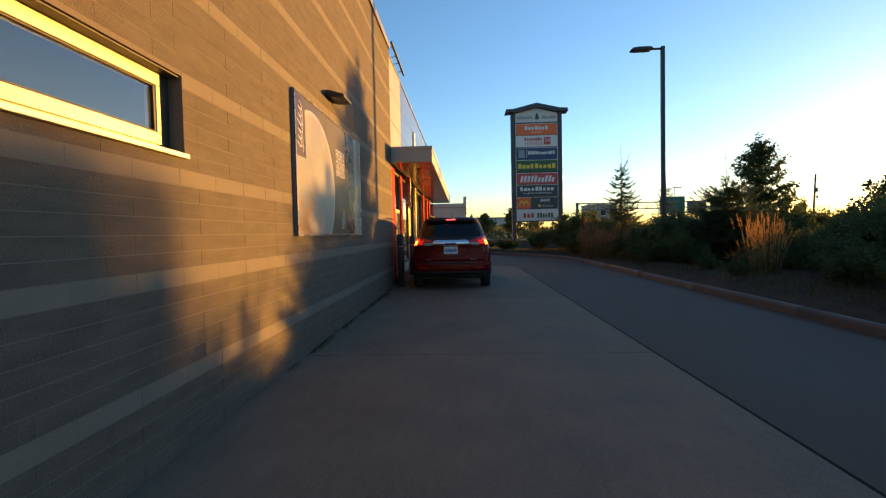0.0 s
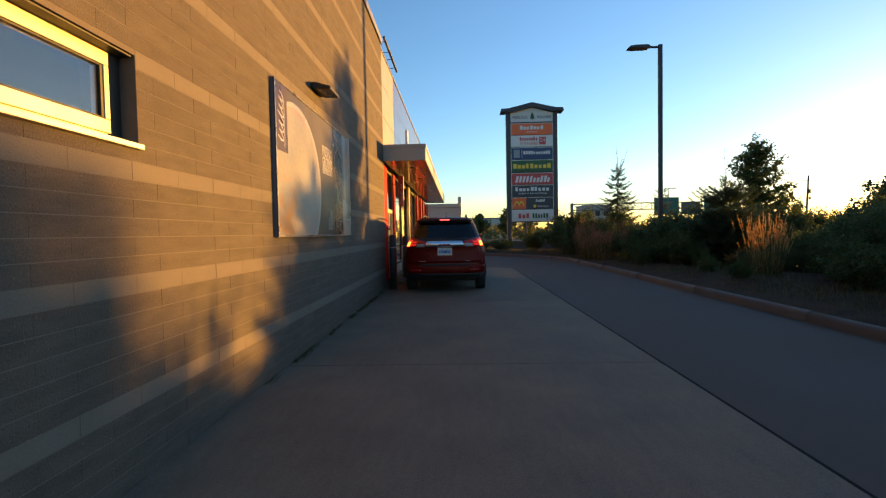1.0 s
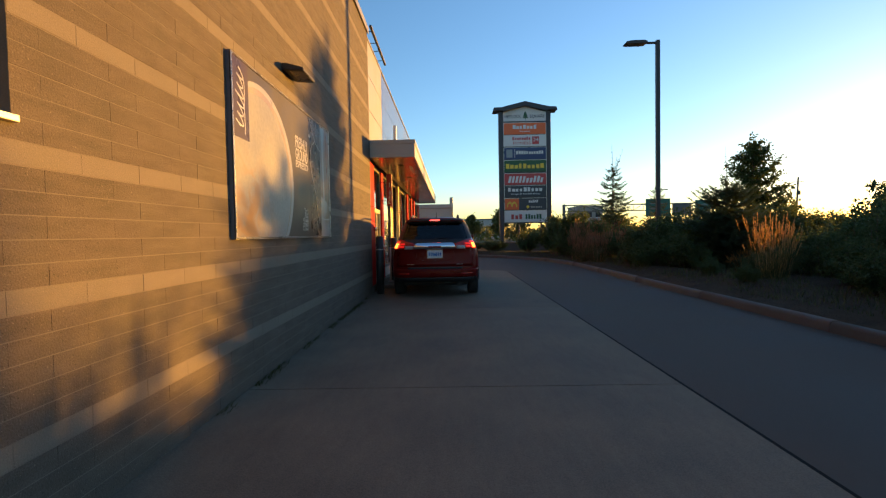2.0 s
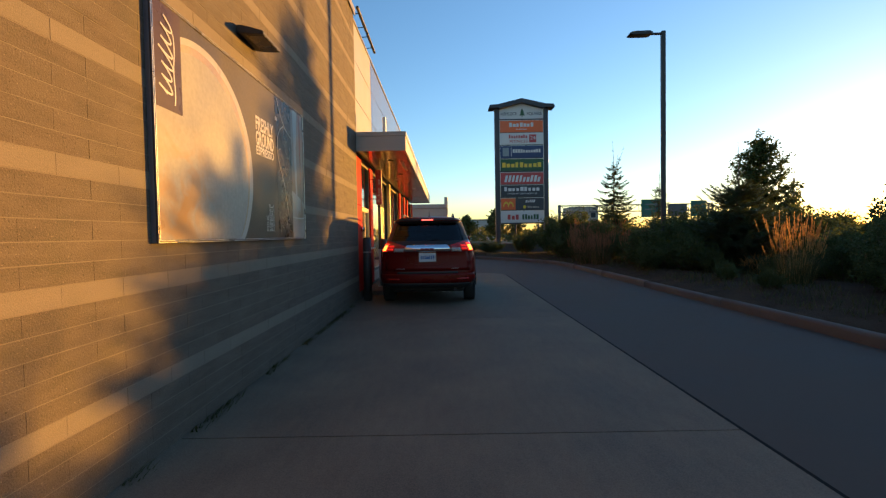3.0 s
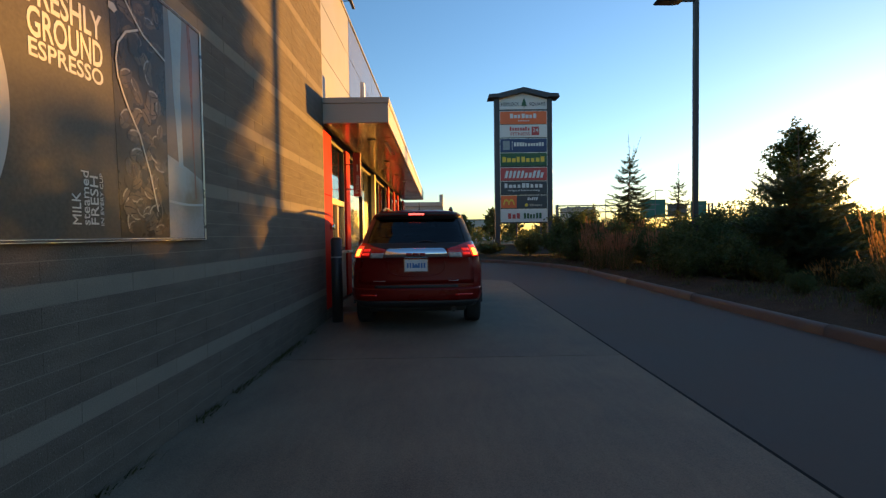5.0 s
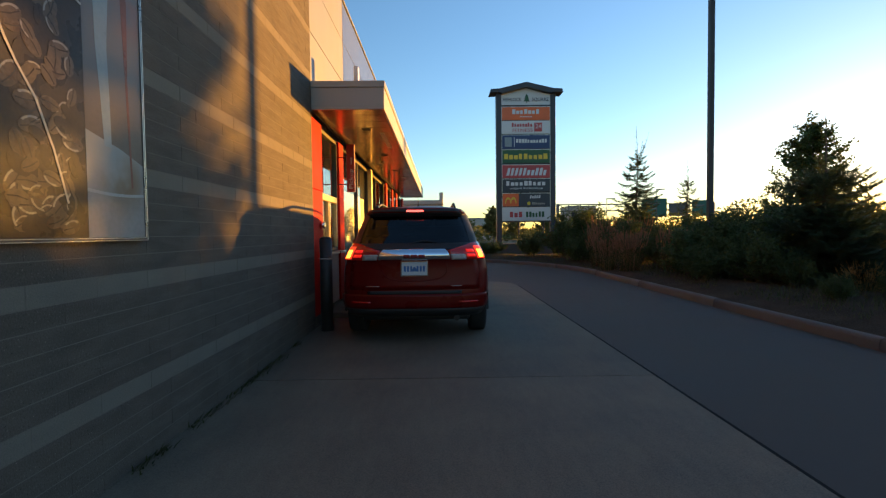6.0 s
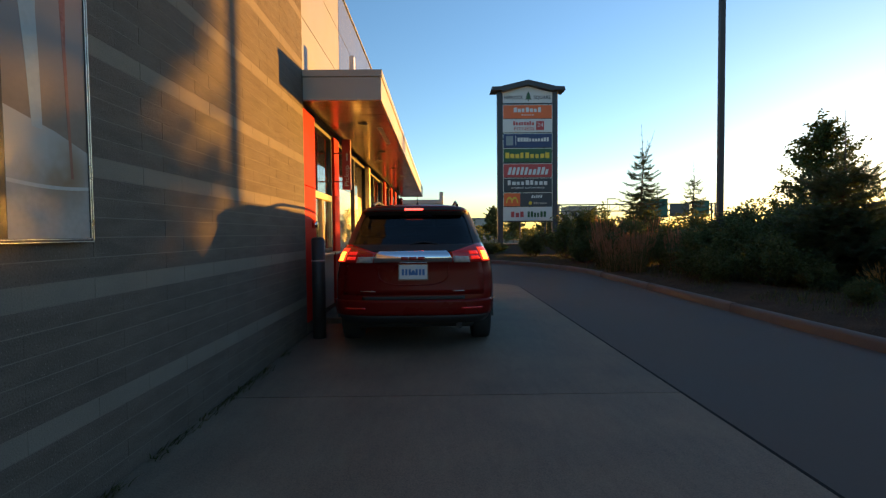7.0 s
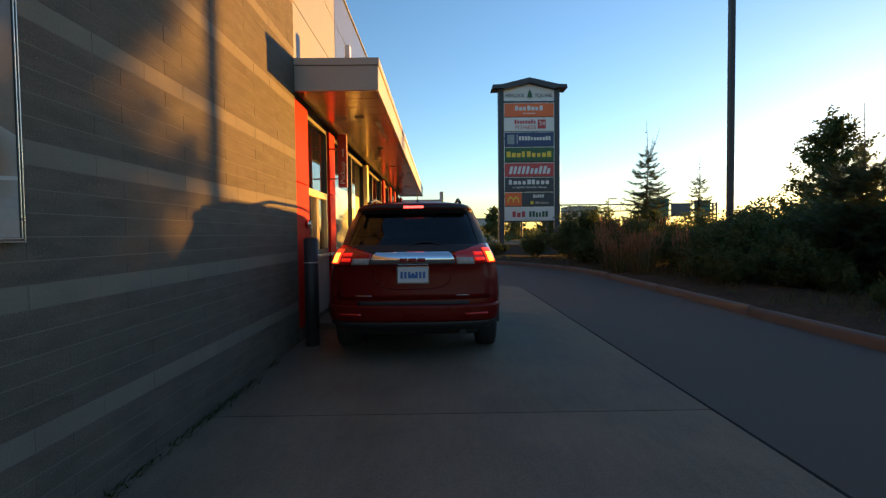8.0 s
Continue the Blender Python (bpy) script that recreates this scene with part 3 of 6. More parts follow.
LOW = [0.38, 0.42, 0.46, 0.5, 0.56, 0.62, 0.67, 0.7, 0.73, 0.76, 0.82, 0.88, 0.94, 1.0, 1.04, 1.08, 1.12, 1.15, 1.18, 1.2]
bb = bmesh.new()
rows = [ring(z) for z in LOW]
vs = [[bb.verts.new(p) for p in r] for r in rows]
for a, b in zip(vs, vs[1:]):
    for i in range(len(a)):
        k = (i + 1) % len(a)
        bb.faces.new((a[i], a[k], b[k], b[i])).smooth = True
bb.faces.new(vs[-1])
bb.faces.new(vs[0][::-1])
bmesh.ops.remove_doubles(bb, verts=bb.verts, dist=1e-5)
bmesh.ops.recalc_face_normals(bb, faces=bb.faces)
part("body", bb, M["paint"], SUV, "glossy dark red painted body")

HIGH = [1.57, 1.585, 1.60, 1.62, 1.64, 1.66, 1.672, 1.68]
rb = bmesh.new()
vs = [[rb.verts.new(p) for p in ring(z)] for z in HIGH]
for a, b in zip(vs, vs[1:]):
    for i in range(len(a)):
        k = (i + 1) % len(a)
        rb.faces.new((a[i], a[k], b[k], b[i])).smooth = True
rb.faces.new(vs[-1]), rb.faces.new(vs[0][::-1])
bmesh.ops.remove_doubles(rb, verts=rb.verts, dist=1e-5)
bmesh.ops.recalc_face_normals(rb, faces=rb.faces)
part("roof", rb, M["paint"], SUV)

ZS = [1.2 + 0.37 * k / 8 for k in range(9)]
for sgn in (-1, 1):
    pb = bmesh.new()
    sheet(pb, [[tail(sgn * (0.86 + 0.14 * i / 5), z) for i in range(6)] + [side(f, z, sgn) for f in (0.02, 0.05)] for z in ZS])
    sheet(pb, [[tail(sgn * (0.86 + 0.14 * i / 5), z) * 1.0 + Vector((-sgn * 0.05, 0.05, 0)) for i in range(6)] for z in ZS])
    bmesh.ops.recalc_face_normals(pb, faces=pb.faces)
    part("pillar", pb, M["black"], SUV, "gloss black rear pillar")
    for f0, f1 in ((0.30, 0.34), (0.60, 0.64), (0.93, 1.0)):
        cb2 = bmesh.new()
        sheet(cb2, [[side(f0, z, sgn, 0.002), side((f0 + f1) / 2, z, sgn, 0.004), side(f1, z, sgn, 0.002)] for z in ZS])
        sheet(cb2, [[side(f0, z, sgn, -0.04), side(f1, z, sgn, -0.04)] for z in ZS])
        part("pillar", cb2, M["black"], SUV)
    for f0, f1 in ((0.05, 0.30), (0.34, 0.60), (0.64, 0.93)):
        gb = bmesh.new()
        sheet(gb, [[side(f0 + (f1 - f0) * i / 4, z, sgn, -0.006) for i in range(5)] for z in ZS])
        part("side_window", gb, M["tint"], SUV, "dark tinted side glass")
gb = bmesh.new()
sheet(gb, [[tail(-0.90 + 1.80 * i / 20, 1.195 + 0.36 * k / 8, -0.004) for i in range(21)] for k in range(9)])
part("rear_window", gb, M["tint"], SUV, "dark tinted rear glass")
tail_patch("glass_surround", -0.97, 0.97, 1.135, 1.215, 0.006, M["black"], SUV, "gloss black band under the rear glass", 24, 4)
tail_patch("window_header", -0.95, 0.95, 1.545, 1.635, 0.003, M["black"], SUV, "black strip above the rear glass", 20, 3)
wsb = bmesh.new()
sheet(wsb, [[Vector((-curve_at(HALF, z) * 0.9 + 1.8 * curve_at(HALF, z) * i / 8, curve_at(FRONT, z) - 0.05, z)) for i in range(9)] for z in ZS])
part("windscreen", wsb, M["tint"], SUV)
for x in (-0.42, 0.0, 0.42):
    inside = bmesh.new()
    box(inside, x - 0.2, x + 0.2, 1.15, 1.3, 1.2, 1.38, 0.05)
    box(inside, x - 0.11, x + 0.11, 1.17, 1.27, 1.39, 1.5, 0.035)
    part("seat_back", inside, M["black"], SUV, "dark seat back and headrest")
for x in (-0.4, 0.4):
    inside = bmesh.new()
    box(inside, x - 0.24, x + 0.24, 2.15, 2.3, 1.2, 1.40, 0.06)
    box(inside, x - 0.12, x + 0.12, 2.18, 2.28, 1.41, 1.54, 0.035)
    part("seat_back", inside, M["black"], SUV, "dark seat back and headrest")

tail_patch("tailgate", -0.86, 0.86, 0.662, 1.13, 0.004, M["paint"], SUV, "red tailgate panel", 24, 8)
tail_patch("bumper", -0.985, 0.985, 0.44, 0.607, 0.010, M["paint"], SUV, "red rear bumper", 30, 6)
tail_patch("bumper_step", -0.62, 0.62, 0.610, 0.648, 0.007, M["black"], SUV, "black strip between tailgate and bumper", 24, 3)
for a, b in ((-0.64, -0.46), (0.48, 0.62)):
    tail_patch("model_badge", a, b, 0.700, 0.707, 0.006, M["alu"], SUV, "thin chrome badge line", 4, 1)
tail_patch("bumper_valance", -0.96, 0.96, 0.33, 0.438, 0.004, M["black"], SUV, "black plastic lower bumper", 24, 4)
for sgn in (-1, 1):
    lo, hi = sorted((sgn * 0.985, sgn * 0.485))
    lamp = tail_patch("tail_lamp", lo, hi, 1.015, 1.175, 0.012, M["lamp_red"], SUV, "red tail lamp cluster", 14, 5,
                      top=lambda s: 1.125 + 0.095 * min(1, max(0, (abs(s) - 0.48) / 0.42)))
    lo, hi = sorted((sgn * 0.968, sgn * 0.868))
    tail_patch("outer_lens", lo, hi, 1.028, 1.178, 0.018, M["lamp_outer"], lamp, "red-orange lit outer lens", 5, 4)
    lo, hi = sorted((sgn * 0.946, sgn * 0.888))
    tail_patch("bulb", lo, hi, 1.042, 1.138, 0.024, M["lamp_lit"], lamp, "glowing orange-yellow outer lamp", 5, 4)
    for zz in (1.05, 1.105):
        lo, hi = sorted((sgn * 0.845, sgn * 0.735))
        tail_patch("led", lo, hi, zz, zz + 0.034, 0.018, M["lamp_dim"], lamp, "glowing red lamp", 4, 2)
    lo, hi = sorted((sgn * 0.70, sgn * 0.50))
    tail_patch("reversing_lamp", lo, hi, 1.016, 1.082, 0.024, M["lamp_clear"], lamp, "clear reversing lamp lens", 5, 3)
    lo, hi = sorted((sgn * 0.83, sgn * 0.58))
    tail_patch("reflector", lo, hi, 0.505, 0.525, 0.02, M["lamp_red"], SUV, "thin red bumper reflector", 6, 2)
    for y in (0.93, 3.72):
        wheel = new("wheel")
        wheel.parent = SUV
        wheel.location = (sgn * 0.80, y, 0.345)
        tb = bmesh.new()
        prof = [(0.225, -0.10), (0.30, -0.115), (0.333, -0.105), (0.345, -0.075), (0.345, 0.075), (0.333, 0.105), (0.30, 0.115), (0.225, 0.10)]
        rings = []
        for k in range(32):
            a = math.tau * k / 32
            rings.append([tb.verts.new((d, r * math.cos(a), r * math.sin(a))) for r, d in prof])
        for k in range(32):
            r0, r1 = rings[k], rings[(k + 1) % 32]
            for i in range(len(prof) - 1):
                tb.faces.new((r0[i], r0[i + 1], r1[i + 1], r1[i])).smooth = True
        part("tyre", tb, M["rubber"], wheel)
        rim = bmesh.new()
        tube(rim, (-0.09, 0, 0), (0.085 * sgn, 0, 0), 0.226, n=28)
        for k in range(5):
            box(rim, 0.07 * sgn - 0.02, 0.07 * sgn + 0.035, -0.03, 0.03, 0.03, 0.215, 0.006, 1, Matrix.Rotation(math.tau * k / 5, 4, "X"))
        part("rim", rim, M["alu"], wheel)
    mb = bmesh.new()
    box(mb, sgn * 0.88 - 0.09, sgn * 0.88 + 0.07, 2.92, 3.06, 1.14, 1.29, 0.04, 3)
    box(mb, sgn * 0.83 - 0.06, sgn * 0.83 + 0.08, 2.96, 3.03, 1.15, 1.19, 0.01)
    part("door_mirror", mb, M["paint"], SUV)
    rail = bmesh.new()
    pts = [Vector((sgn * 0.50, 0.52 + 2.1 * k / 12, 1.665 + 0.072 * min(1, 4.5 * min(k, 12 - k) / 12))) for k in range(13)]
    for a, b in zip(pts, pts[1:]):
        tube(rail, a, b, 0.018, n=8)
    part("roof_rail", rail, M["bronze"], SUV, "dark satin roof rail")
    for yc in (0.93, 3.72):
        arch = bmesh.new()
        for k in range(12):
            a0, a1 = math.pi * k / 12, math.pi * (k + 1) / 12
            q = []
            for a in (a0, a1):
                for r in (0.375, 0.43):
                    q.append(arch.verts.new((sgn * 0.912, yc + r * math.cos(a), 0.345 + r * math.sin(a))))
            arch.faces.new((q[0], q[1], q[3], q[2]))
        arch_o = part("wheel_arch", arch, M["black"], SUV)
        md = arch_o.modifiers.new("thick", "SOLIDIFY")
        md.thickness, md.offset = 0.03, 0

ch = bmesh.new()
rows = []
for z, off, reach in ((1.010, 0.010, 0.47), (1.015, 0.032, 0.475), (1.05, 0.050, 0.475), (1.08, 0.053, 0.465), (1.125, 0.038, 0.452), (1.150, 0.008, 0.435)):
    rows.append([tail(reach * (-1 + i / 10), z, off) for i in range(21)])
sheet(ch, rows)
bar = part("chrome_bar", ch, M["chrome"], SUV, "wide chrome tailgate bar")
for k, (a, b) in enumerate(((-0.14, -0.055), (-0.045, 0.045), (0.055, 0.14))):
    tail_patch("badge", a, b, 1.045, 1.082, 0.058, M["red_dark"], bar, "small red badge block", 3, 2)
lip = bmesh.new()
swoop = []
for k in range(41):
    a = math.pi * k / 40
    swoop.append((-0.43 * math.copysign(abs(math.cos(a)) ** 0.55, math.cos(a)), 0.985 - 0.215 * math.sin(a) ** 0.55))
for (a, za), (b, zb) in zip(swoop, swoop[1:]):
    tube(lip, tail(a, za, 0.003), tail(b, zb, 0.003), 0.007, n=6)
part("plate_recess", lip, M["paint"], SUV, "pressed lip round the plate recess")
pl = bmesh.new()
box(pl, -0.152, 0.152, 0.045, 0.053, 0.835, 0.99, 0.003)
plate = part("number_plate", pl, M["plate"], SUV, "white and blue number plate")
part("plate_frame", box(box(box(boxed(-0.162, 0.162, 0.041, 0.06, 0.992, 1.0), -0.162, 0.162, 0.041, 0.06, 0.825, 0.833), -0.162, -0.154, 0.041, 0.06, 0.834, 0.991), 0.154, 0.162, 0.041, 0.06, 0.834, 0.991), M["chrome"], plate)
for k in (0, 1, 2, 4, 5, 6):
    x = -0.125 + k * 0.0375
    part("plate_bar", boxed(x, x + 0.024, 0.0425, 0.0448, 0.878, 0.945), M["plate_blue"], plate, "dark blue bar")
pic = bmesh.new()
prism(pic, [(-0.03, 0), (0.032, 0), (0.025, 0.03), (0.008, 0.055), (-0.01, 0.05), (-0.024, 0.025)], 0.002, Matrix.Translation((-0.002, 0.0448, 0.88)) @ pose(0, 0, 0, 90, 0, 0))
part("plate_picture", pic, M["plate_blue"], plate)
tail_patch("spoiler_lip", -0.86, 0.86, 1.578, 1.592, 0.014, M["black"], SUV, "black lip under the high brake lamp", 20, 2)
tail_patch("high_brake_lamp", -0.165, 0.165, 1.60, 1.624, 0.010, M["lamp_hot"], SUV, "lit red high brake lamp", 6, 2)
fin = bmesh.new()
tube(fin, (0.03, 0.62, 1.66), (0.03, 0.60, 1.80), 0.006, 0.003, 6)
tube(fin, (0.03, 0.62, 1.655), (0.03, 0.62, 1.70), 0.03, 0.012, 10)
part("aerial", fin, M["black"], SUV)
wiper = bmesh.new()
for a, b in zip([tail(-0.05 + 0.4 * k / 8, 1.21 + 0.03 * math.sin(k / 8 * 3), 0.012) for k in range(9)], [tail(-0.05 + 0.4 * k / 8, 1.21 + 0.03 * math.sin(k / 8 * 3), 0.012) for k in range(1, 9)]):
    tube(wiper, a, b, 0.007, n=6)
part("rear_wiper", wiper, M["black"], SUV)
under = bmesh.new()
box(under, -0.68, 0.68, 0.35, 4.3, 0.24, 0.39, 0.04)
tube(under, (-0.70, 0.93, 0.345), (0.70, 0.93, 0.345), 0.05, n=10)
part("underbody", under, M["black"], SUV)
ex = bmesh.new()
tube(ex, (0.50, 0.10, 0.31), (0.50, 0.5, 0.31), 0.035, n=14)
part("exhaust_pipe", ex, M["black"], SUV)

# ---------------------------------------------------------------- poster on the wall
PY0, PY1, PZ0, PZ1, PX = 4.855, 7.80, 1.307, 2.825, -1.745
poster = thing("wall_poster", "large framed coffee advertising poster on the block wall", "poster", (-0.02, 0.032, 0))
M["print_brown"] = surface("print_dark_brown", (0.064, 0.053, 0.043), 0.42, vary=0.25, coarse=1.5, fine=60, bump=0.0, spec=0.15)
M["print_cup"] = surface("print_foam", (0.268, 0.262, 0.245), 0.35, vary=0.14, coarse=2.0, fine=30, bump=0.0, spec=0.15)
nt = M["print_cup"].node_tree                # amber swirls printed across one side of the foam
way = nt.nodes.new("ShaderNodeTexCoord").outputs["Object"]
far = nt.nodes.new("ShaderNodeVectorMath")
far.operation, far.inputs[1].default_value = "DISTANCE", (-1.743, 5.12, 1.52)
wv = nt.nodes.new("ShaderNodeTexNoise")
wv.inputs["Scale"].default_value, wv.inputs["Detail"].default_value, wv.inputs["Distortion"].default_value = 3.2, 2, 1.6
near = nt.nodes.new("ShaderNodeMapRange")
near.inputs["From Min"].default_value, near.inputs["From Max"].default_value = 0.62, 0.05
band = nt.nodes.new("ShaderNodeMapRange")
band.inputs["From Min"].default_value, band.inputs["From Max"].default_value = 0.40, 0.62
both = nt.nodes.new("ShaderNodeMath")
both.operation = "MULTIPLY"
amber = nt.nodes.new("ShaderNodeMix")
amber.data_type = "RGBA"
amber.inputs["B"].default_value = (0.33, 0.185, 0.070, 1)
base_in = nt.nodes["Principled BSDF"].inputs["Base Color"]
was = base_in.links[0].from_socket
nt.links.new(way, far.inputs[0]), nt.links.new(way, wv.inputs["Vector"])
nt.links.new(far.outputs["Value"], near.inputs["Value"]), nt.links.new(wv.outputs["Fac"], band.inputs["Value"])
nt.links.new(near.outputs[0], both.inputs[0]), nt.links.new(band.outputs[0], both.inputs[1])
nt.links.new(both.outputs[0], amber.inputs["Factor"]), nt.links.new(was, amber.inputs["A"])
nt.links.new(amber.outputs["Result"], base_in)
M["print_rim"] = surface("print_cup_rim", (0.345, 0.335, 0.315), 0.3, vary=0.06, coarse=2, fine=30, bump=0.0, spec=0.15)
M["print_tag"] = surface("print_tag", (0.060, 0.036, 0.026), 0.3, vary=0.1, coarse=3, fine=60, bump=0.0, spec=0.15)
M["print_white"] = surface("print_white", (0.46, 0.44, 0.41), 0.35, vary=0.04, coarse=3, fine=60, bump=0.0)
M["print_bean"] = surface("print_bean", (0.075, 0.056, 0.043), 0.3, vary=0.35, coarse=9, fine=60, bump=0.0, spec=0.15)
M["print_bean_dark"] = surface("print_bean_ground", (0.026, 0.020, 0.017), 0.3, vary=0.3, coarse=6, fine=60, bump=0.0, spec=0.15)
M["print_bean_edge"] = surface("print_bean_highlight", (0.19, 0.165, 0.14), 0.3, vary=0.2, coarse=9, fine=60, bump=0.0)
M["print_blue"] = surface("print_pale_blue", (0.24, 0.29, 0.31), 0.3, vary=0.08, coarse=3, fine=40, bump=0.0, spec=0.15)
M["print_amber"] = surface("print_amber", (0.17, 0.062, 0.040), 0.3, vary=0.2, coarse=4, fine=40, bump=0.0, spec=0.15)


def print_blend(name, low, high, z_low, z_high, stain, centre, reach):
    """A printed picture's soft tones: one colour fading into another up the sheet, with a wavering stain."""
    m = surface(name, low, 0.35, vary=0.1, coarse=2.5, fine=40, bump=0.0, spec=0.15)
    nt = m.node_tree
    link = nt.links.new
    at = nt.nodes.new("ShaderNodeTexCoord").outputs["Object"]
    split = nt.nodes.new("ShaderNodeSeparateXYZ")
    rise = nt.nodes.new("ShaderNodeMapRange")
    rise.interpolation_type = "SMOOTHSTEP"
    rise.inputs["From Min"].default_value, rise.inputs["From Max"].default_value = z_low, z_high
    fade = nt.nodes.new("ShaderNodeMix")
    fade.data_type = "RGBA"
    fade.inputs["B"].default_value = (*high, 1)
    wave = nt.nodes.new("ShaderNodeTexNoise")
    wave.inputs["Scale"].default_value, wave.inputs["Detail"].default_value = 5.0, 2
    off = nt.nodes.new("ShaderNodeVectorMath")
    off.operation, off.inputs[1].default_value = "DISTANCE", centre
    close = nt.nodes.new("ShaderNodeMapRange")
    close.interpolation_type = "SMOOTHSTEP"
    close.inputs["From Min"].default_value, close.inputs["From Max"].default_value = reach, reach * 0.15
    bent = nt.nodes.new("ShaderNodeMapRange")
    bent.inputs["From Min"].default_value, bent.inputs["From Max"].default_value = 0.35, 0.6
    times = nt.nodes.new("ShaderNodeMath")
    times.operation = "MULTIPLY"
    blot = nt.nodes.new("ShaderNodeMix")
    blot.data_type = "RGBA"
    blot.inputs["B"].default_value = (*stain, 1)
    goal = nt.nodes["Principled BSDF"].inputs["Base Color"]
    first = goal.links[0].from_socket
    link(at, split.inputs[0]), link(split.outputs["Z"], rise.inputs["Value"])
    link(first, fade.inputs["A"]), link(rise.outputs[0], fade.inputs["Factor"])
    link(at, wave.inputs["Vector"]), link(at, off.inputs[0]), link(off.outputs["Value"], close.inputs["Value"])
    link(wave.outputs["Fac"], bent.inputs["Value"]), link(close.outputs[0], times.inputs[0]), link(bent.outputs[0], times.inputs[1])
    link(fade.outputs["Result"], blot.inputs["A"]), link(times.outputs[0], blot.inputs["Factor"])
    link(blot.outputs["Result"], goal)
    return m


M["print_milk"] = print_blend("print_pour_ground", (0.125, 0.098, 0.080), (0.155, 0.145, 0.145), 1.86, 2.25, (0.25, 0.13, 0.10), (-1.744, 7.66, 2.62), 0.28)
M["print_cup_side"] = print_blend("print_pale_cup", (0.235, 0.235, 0.235), (0.26, 0.27, 0.27), 1.5, 1.8, (0.17, 0.105, 0.06), (-1.744, 7.62, 1.62), 0.24)
M["print_brim"] = surface("print_cup_brim", (0.32, 0.33, 0.33), 0.35, vary=0.08, coarse=3, fine=40, bump=0.0, spec=0.15)
M["print_bean_warm"] = surface("print_warm_bean", (0.078, 0.056, 0.040), 0.3, vary=0.35, coarse=9, fine=60, bump=0.0, spec=0.15)
M["frame_dark"] = surface("poster_rail_dark", (0.050, 0.046, 0.047), 0.5, metal=0.3, vary=0.12, coarse=4, fine=120, bump=0.03)
M["frame_grey"] = surface("poster_frame_grey", (0.15, 0.145, 0.165), 0.45, metal=0.2, vary=0.12, coarse=4, fine=120, bump=0.03)
part("back_box", boxed(WX - 0.004, PX - 0.008, PY0, PY1, PZ0, PZ1, bevel=0.004), M["frame_grey"], poster, "dark grey box behind the print")
for nm, a in (("frame_rail", (PX - 0.0075, PX + 0.004, PY0, PY1, PZ1 - 0.02, PZ1)), ("frame_rail", (PX - 0.0075, PX + 0.004, PY0, PY1, PZ0, PZ0 + 0.02)),
              ("frame_stile", (PX - 0.0075, PX + 0.004, PY0, PY0 + 0.02, PZ0 + 0.021, PZ1 - 0.021)), ("frame_stile", (PX - 0.0075, PX + 0.004, PY1 - 0.02, PY1, PZ0 + 0.021, PZ1 - 0.021))):
    part(nm, boxed(*a, bevel=0.003), M["frame_dark"], poster, "dark grey poster frame")
for inset in (0.0015, 0.0145):
    y0, y1, z0, z1 = PY0 + inset, PY1 - inset, PZ0 + inset, PZ1 - inset
    for a in ((y0, y1, z1 - 0.003, z1), (y0, y1, z0, z0 + 0.003), (y0, y0 + 0.004, z0 + 0.005, z1 - 0.005), (y1 - 0.004, y1, z0 + 0.005, z1 - 0.005)):
        part("frame_bead", boxed(PX + 0.0042, PX + 0.0085, *a, bevel=0.001, segments=1), M["alu"], poster, "thin bright metal bead")
A0, A1, B0, B1 = PY0 + 0.021, PY1 - 0.021, PZ0 + 0.021, PZ1 - 0.021
part("print_sheet", boxed(PX - 0.0075, PX, A0, A1, B0, B1), M["print_brown"], poster, "dark brown printed sheet")
UP = Matrix(((0, 0, 1, PX), (1, 0, 0, 0), (0, 1, 0, 0), (0, 0, 0, 1)))      # poster plane: x along the wall, y up


def clipped_disc(cy, cz, r, squash=1.0):
    out = []
    for k in range(96):
        a = math.tau * k / 96
        out.append((min(max(cy + r * math.cos(a), A0), A1), min(max(cz + r * squash * math.sin(a), B0), B1)))
    clean = [p for i, p in enumerate(out) if (p[0] - out[i - 1][0]) ** 2 + (p[1] - out[i - 1][1]) ** 2 > 1e-8]
    if A0 < cy + r and cy - r < A0 and cz - r * squash < B0:
        i = next((i for i, p in enumerate(clean) if p[0] == A0 and clean[(i + 1) % len(clean)][1] == B0 and clean[(i + 1) % len(clean)][0] > A0), None)
        if i is not None:
            clean.insert(i + 1, (A0, B0))
    return clean


def print_shape(name, outline, level, material, label=""):
    bm = bmesh.new()
    prism(bm, outline, 0.0006, UP @ Matrix.Translation((0, 0, 0.0007 * level)))
    return part(name, bm, material, poster, label)


print_shape("cup_rim", clipped_disc(5.43, 1.87, 0.845), 1, M["print_rim"], "printed cream cup rim")
M["print_line"] = surface("print_rim_shade", (0.25, 0.185, 0.12), 0.35, vary=0.2, coarse=3, fine=40, bump=0.0)
print_shape("rim_shade", clipped_disc(5.413, 1.870, 0.795), 1.5, M["print_line"])
print_shape("cup_foam", clipped_disc(5.395, 1.835, 0.775), 2, M["print_cup"], "printed pale foam")
print_shape("logo_tag", [(A0, 2.15), (5.17, 2.15), (5.17, B1), (A0, B1)], 3, M["print_tag"], "dark brown tag with a pale line of script shapes")


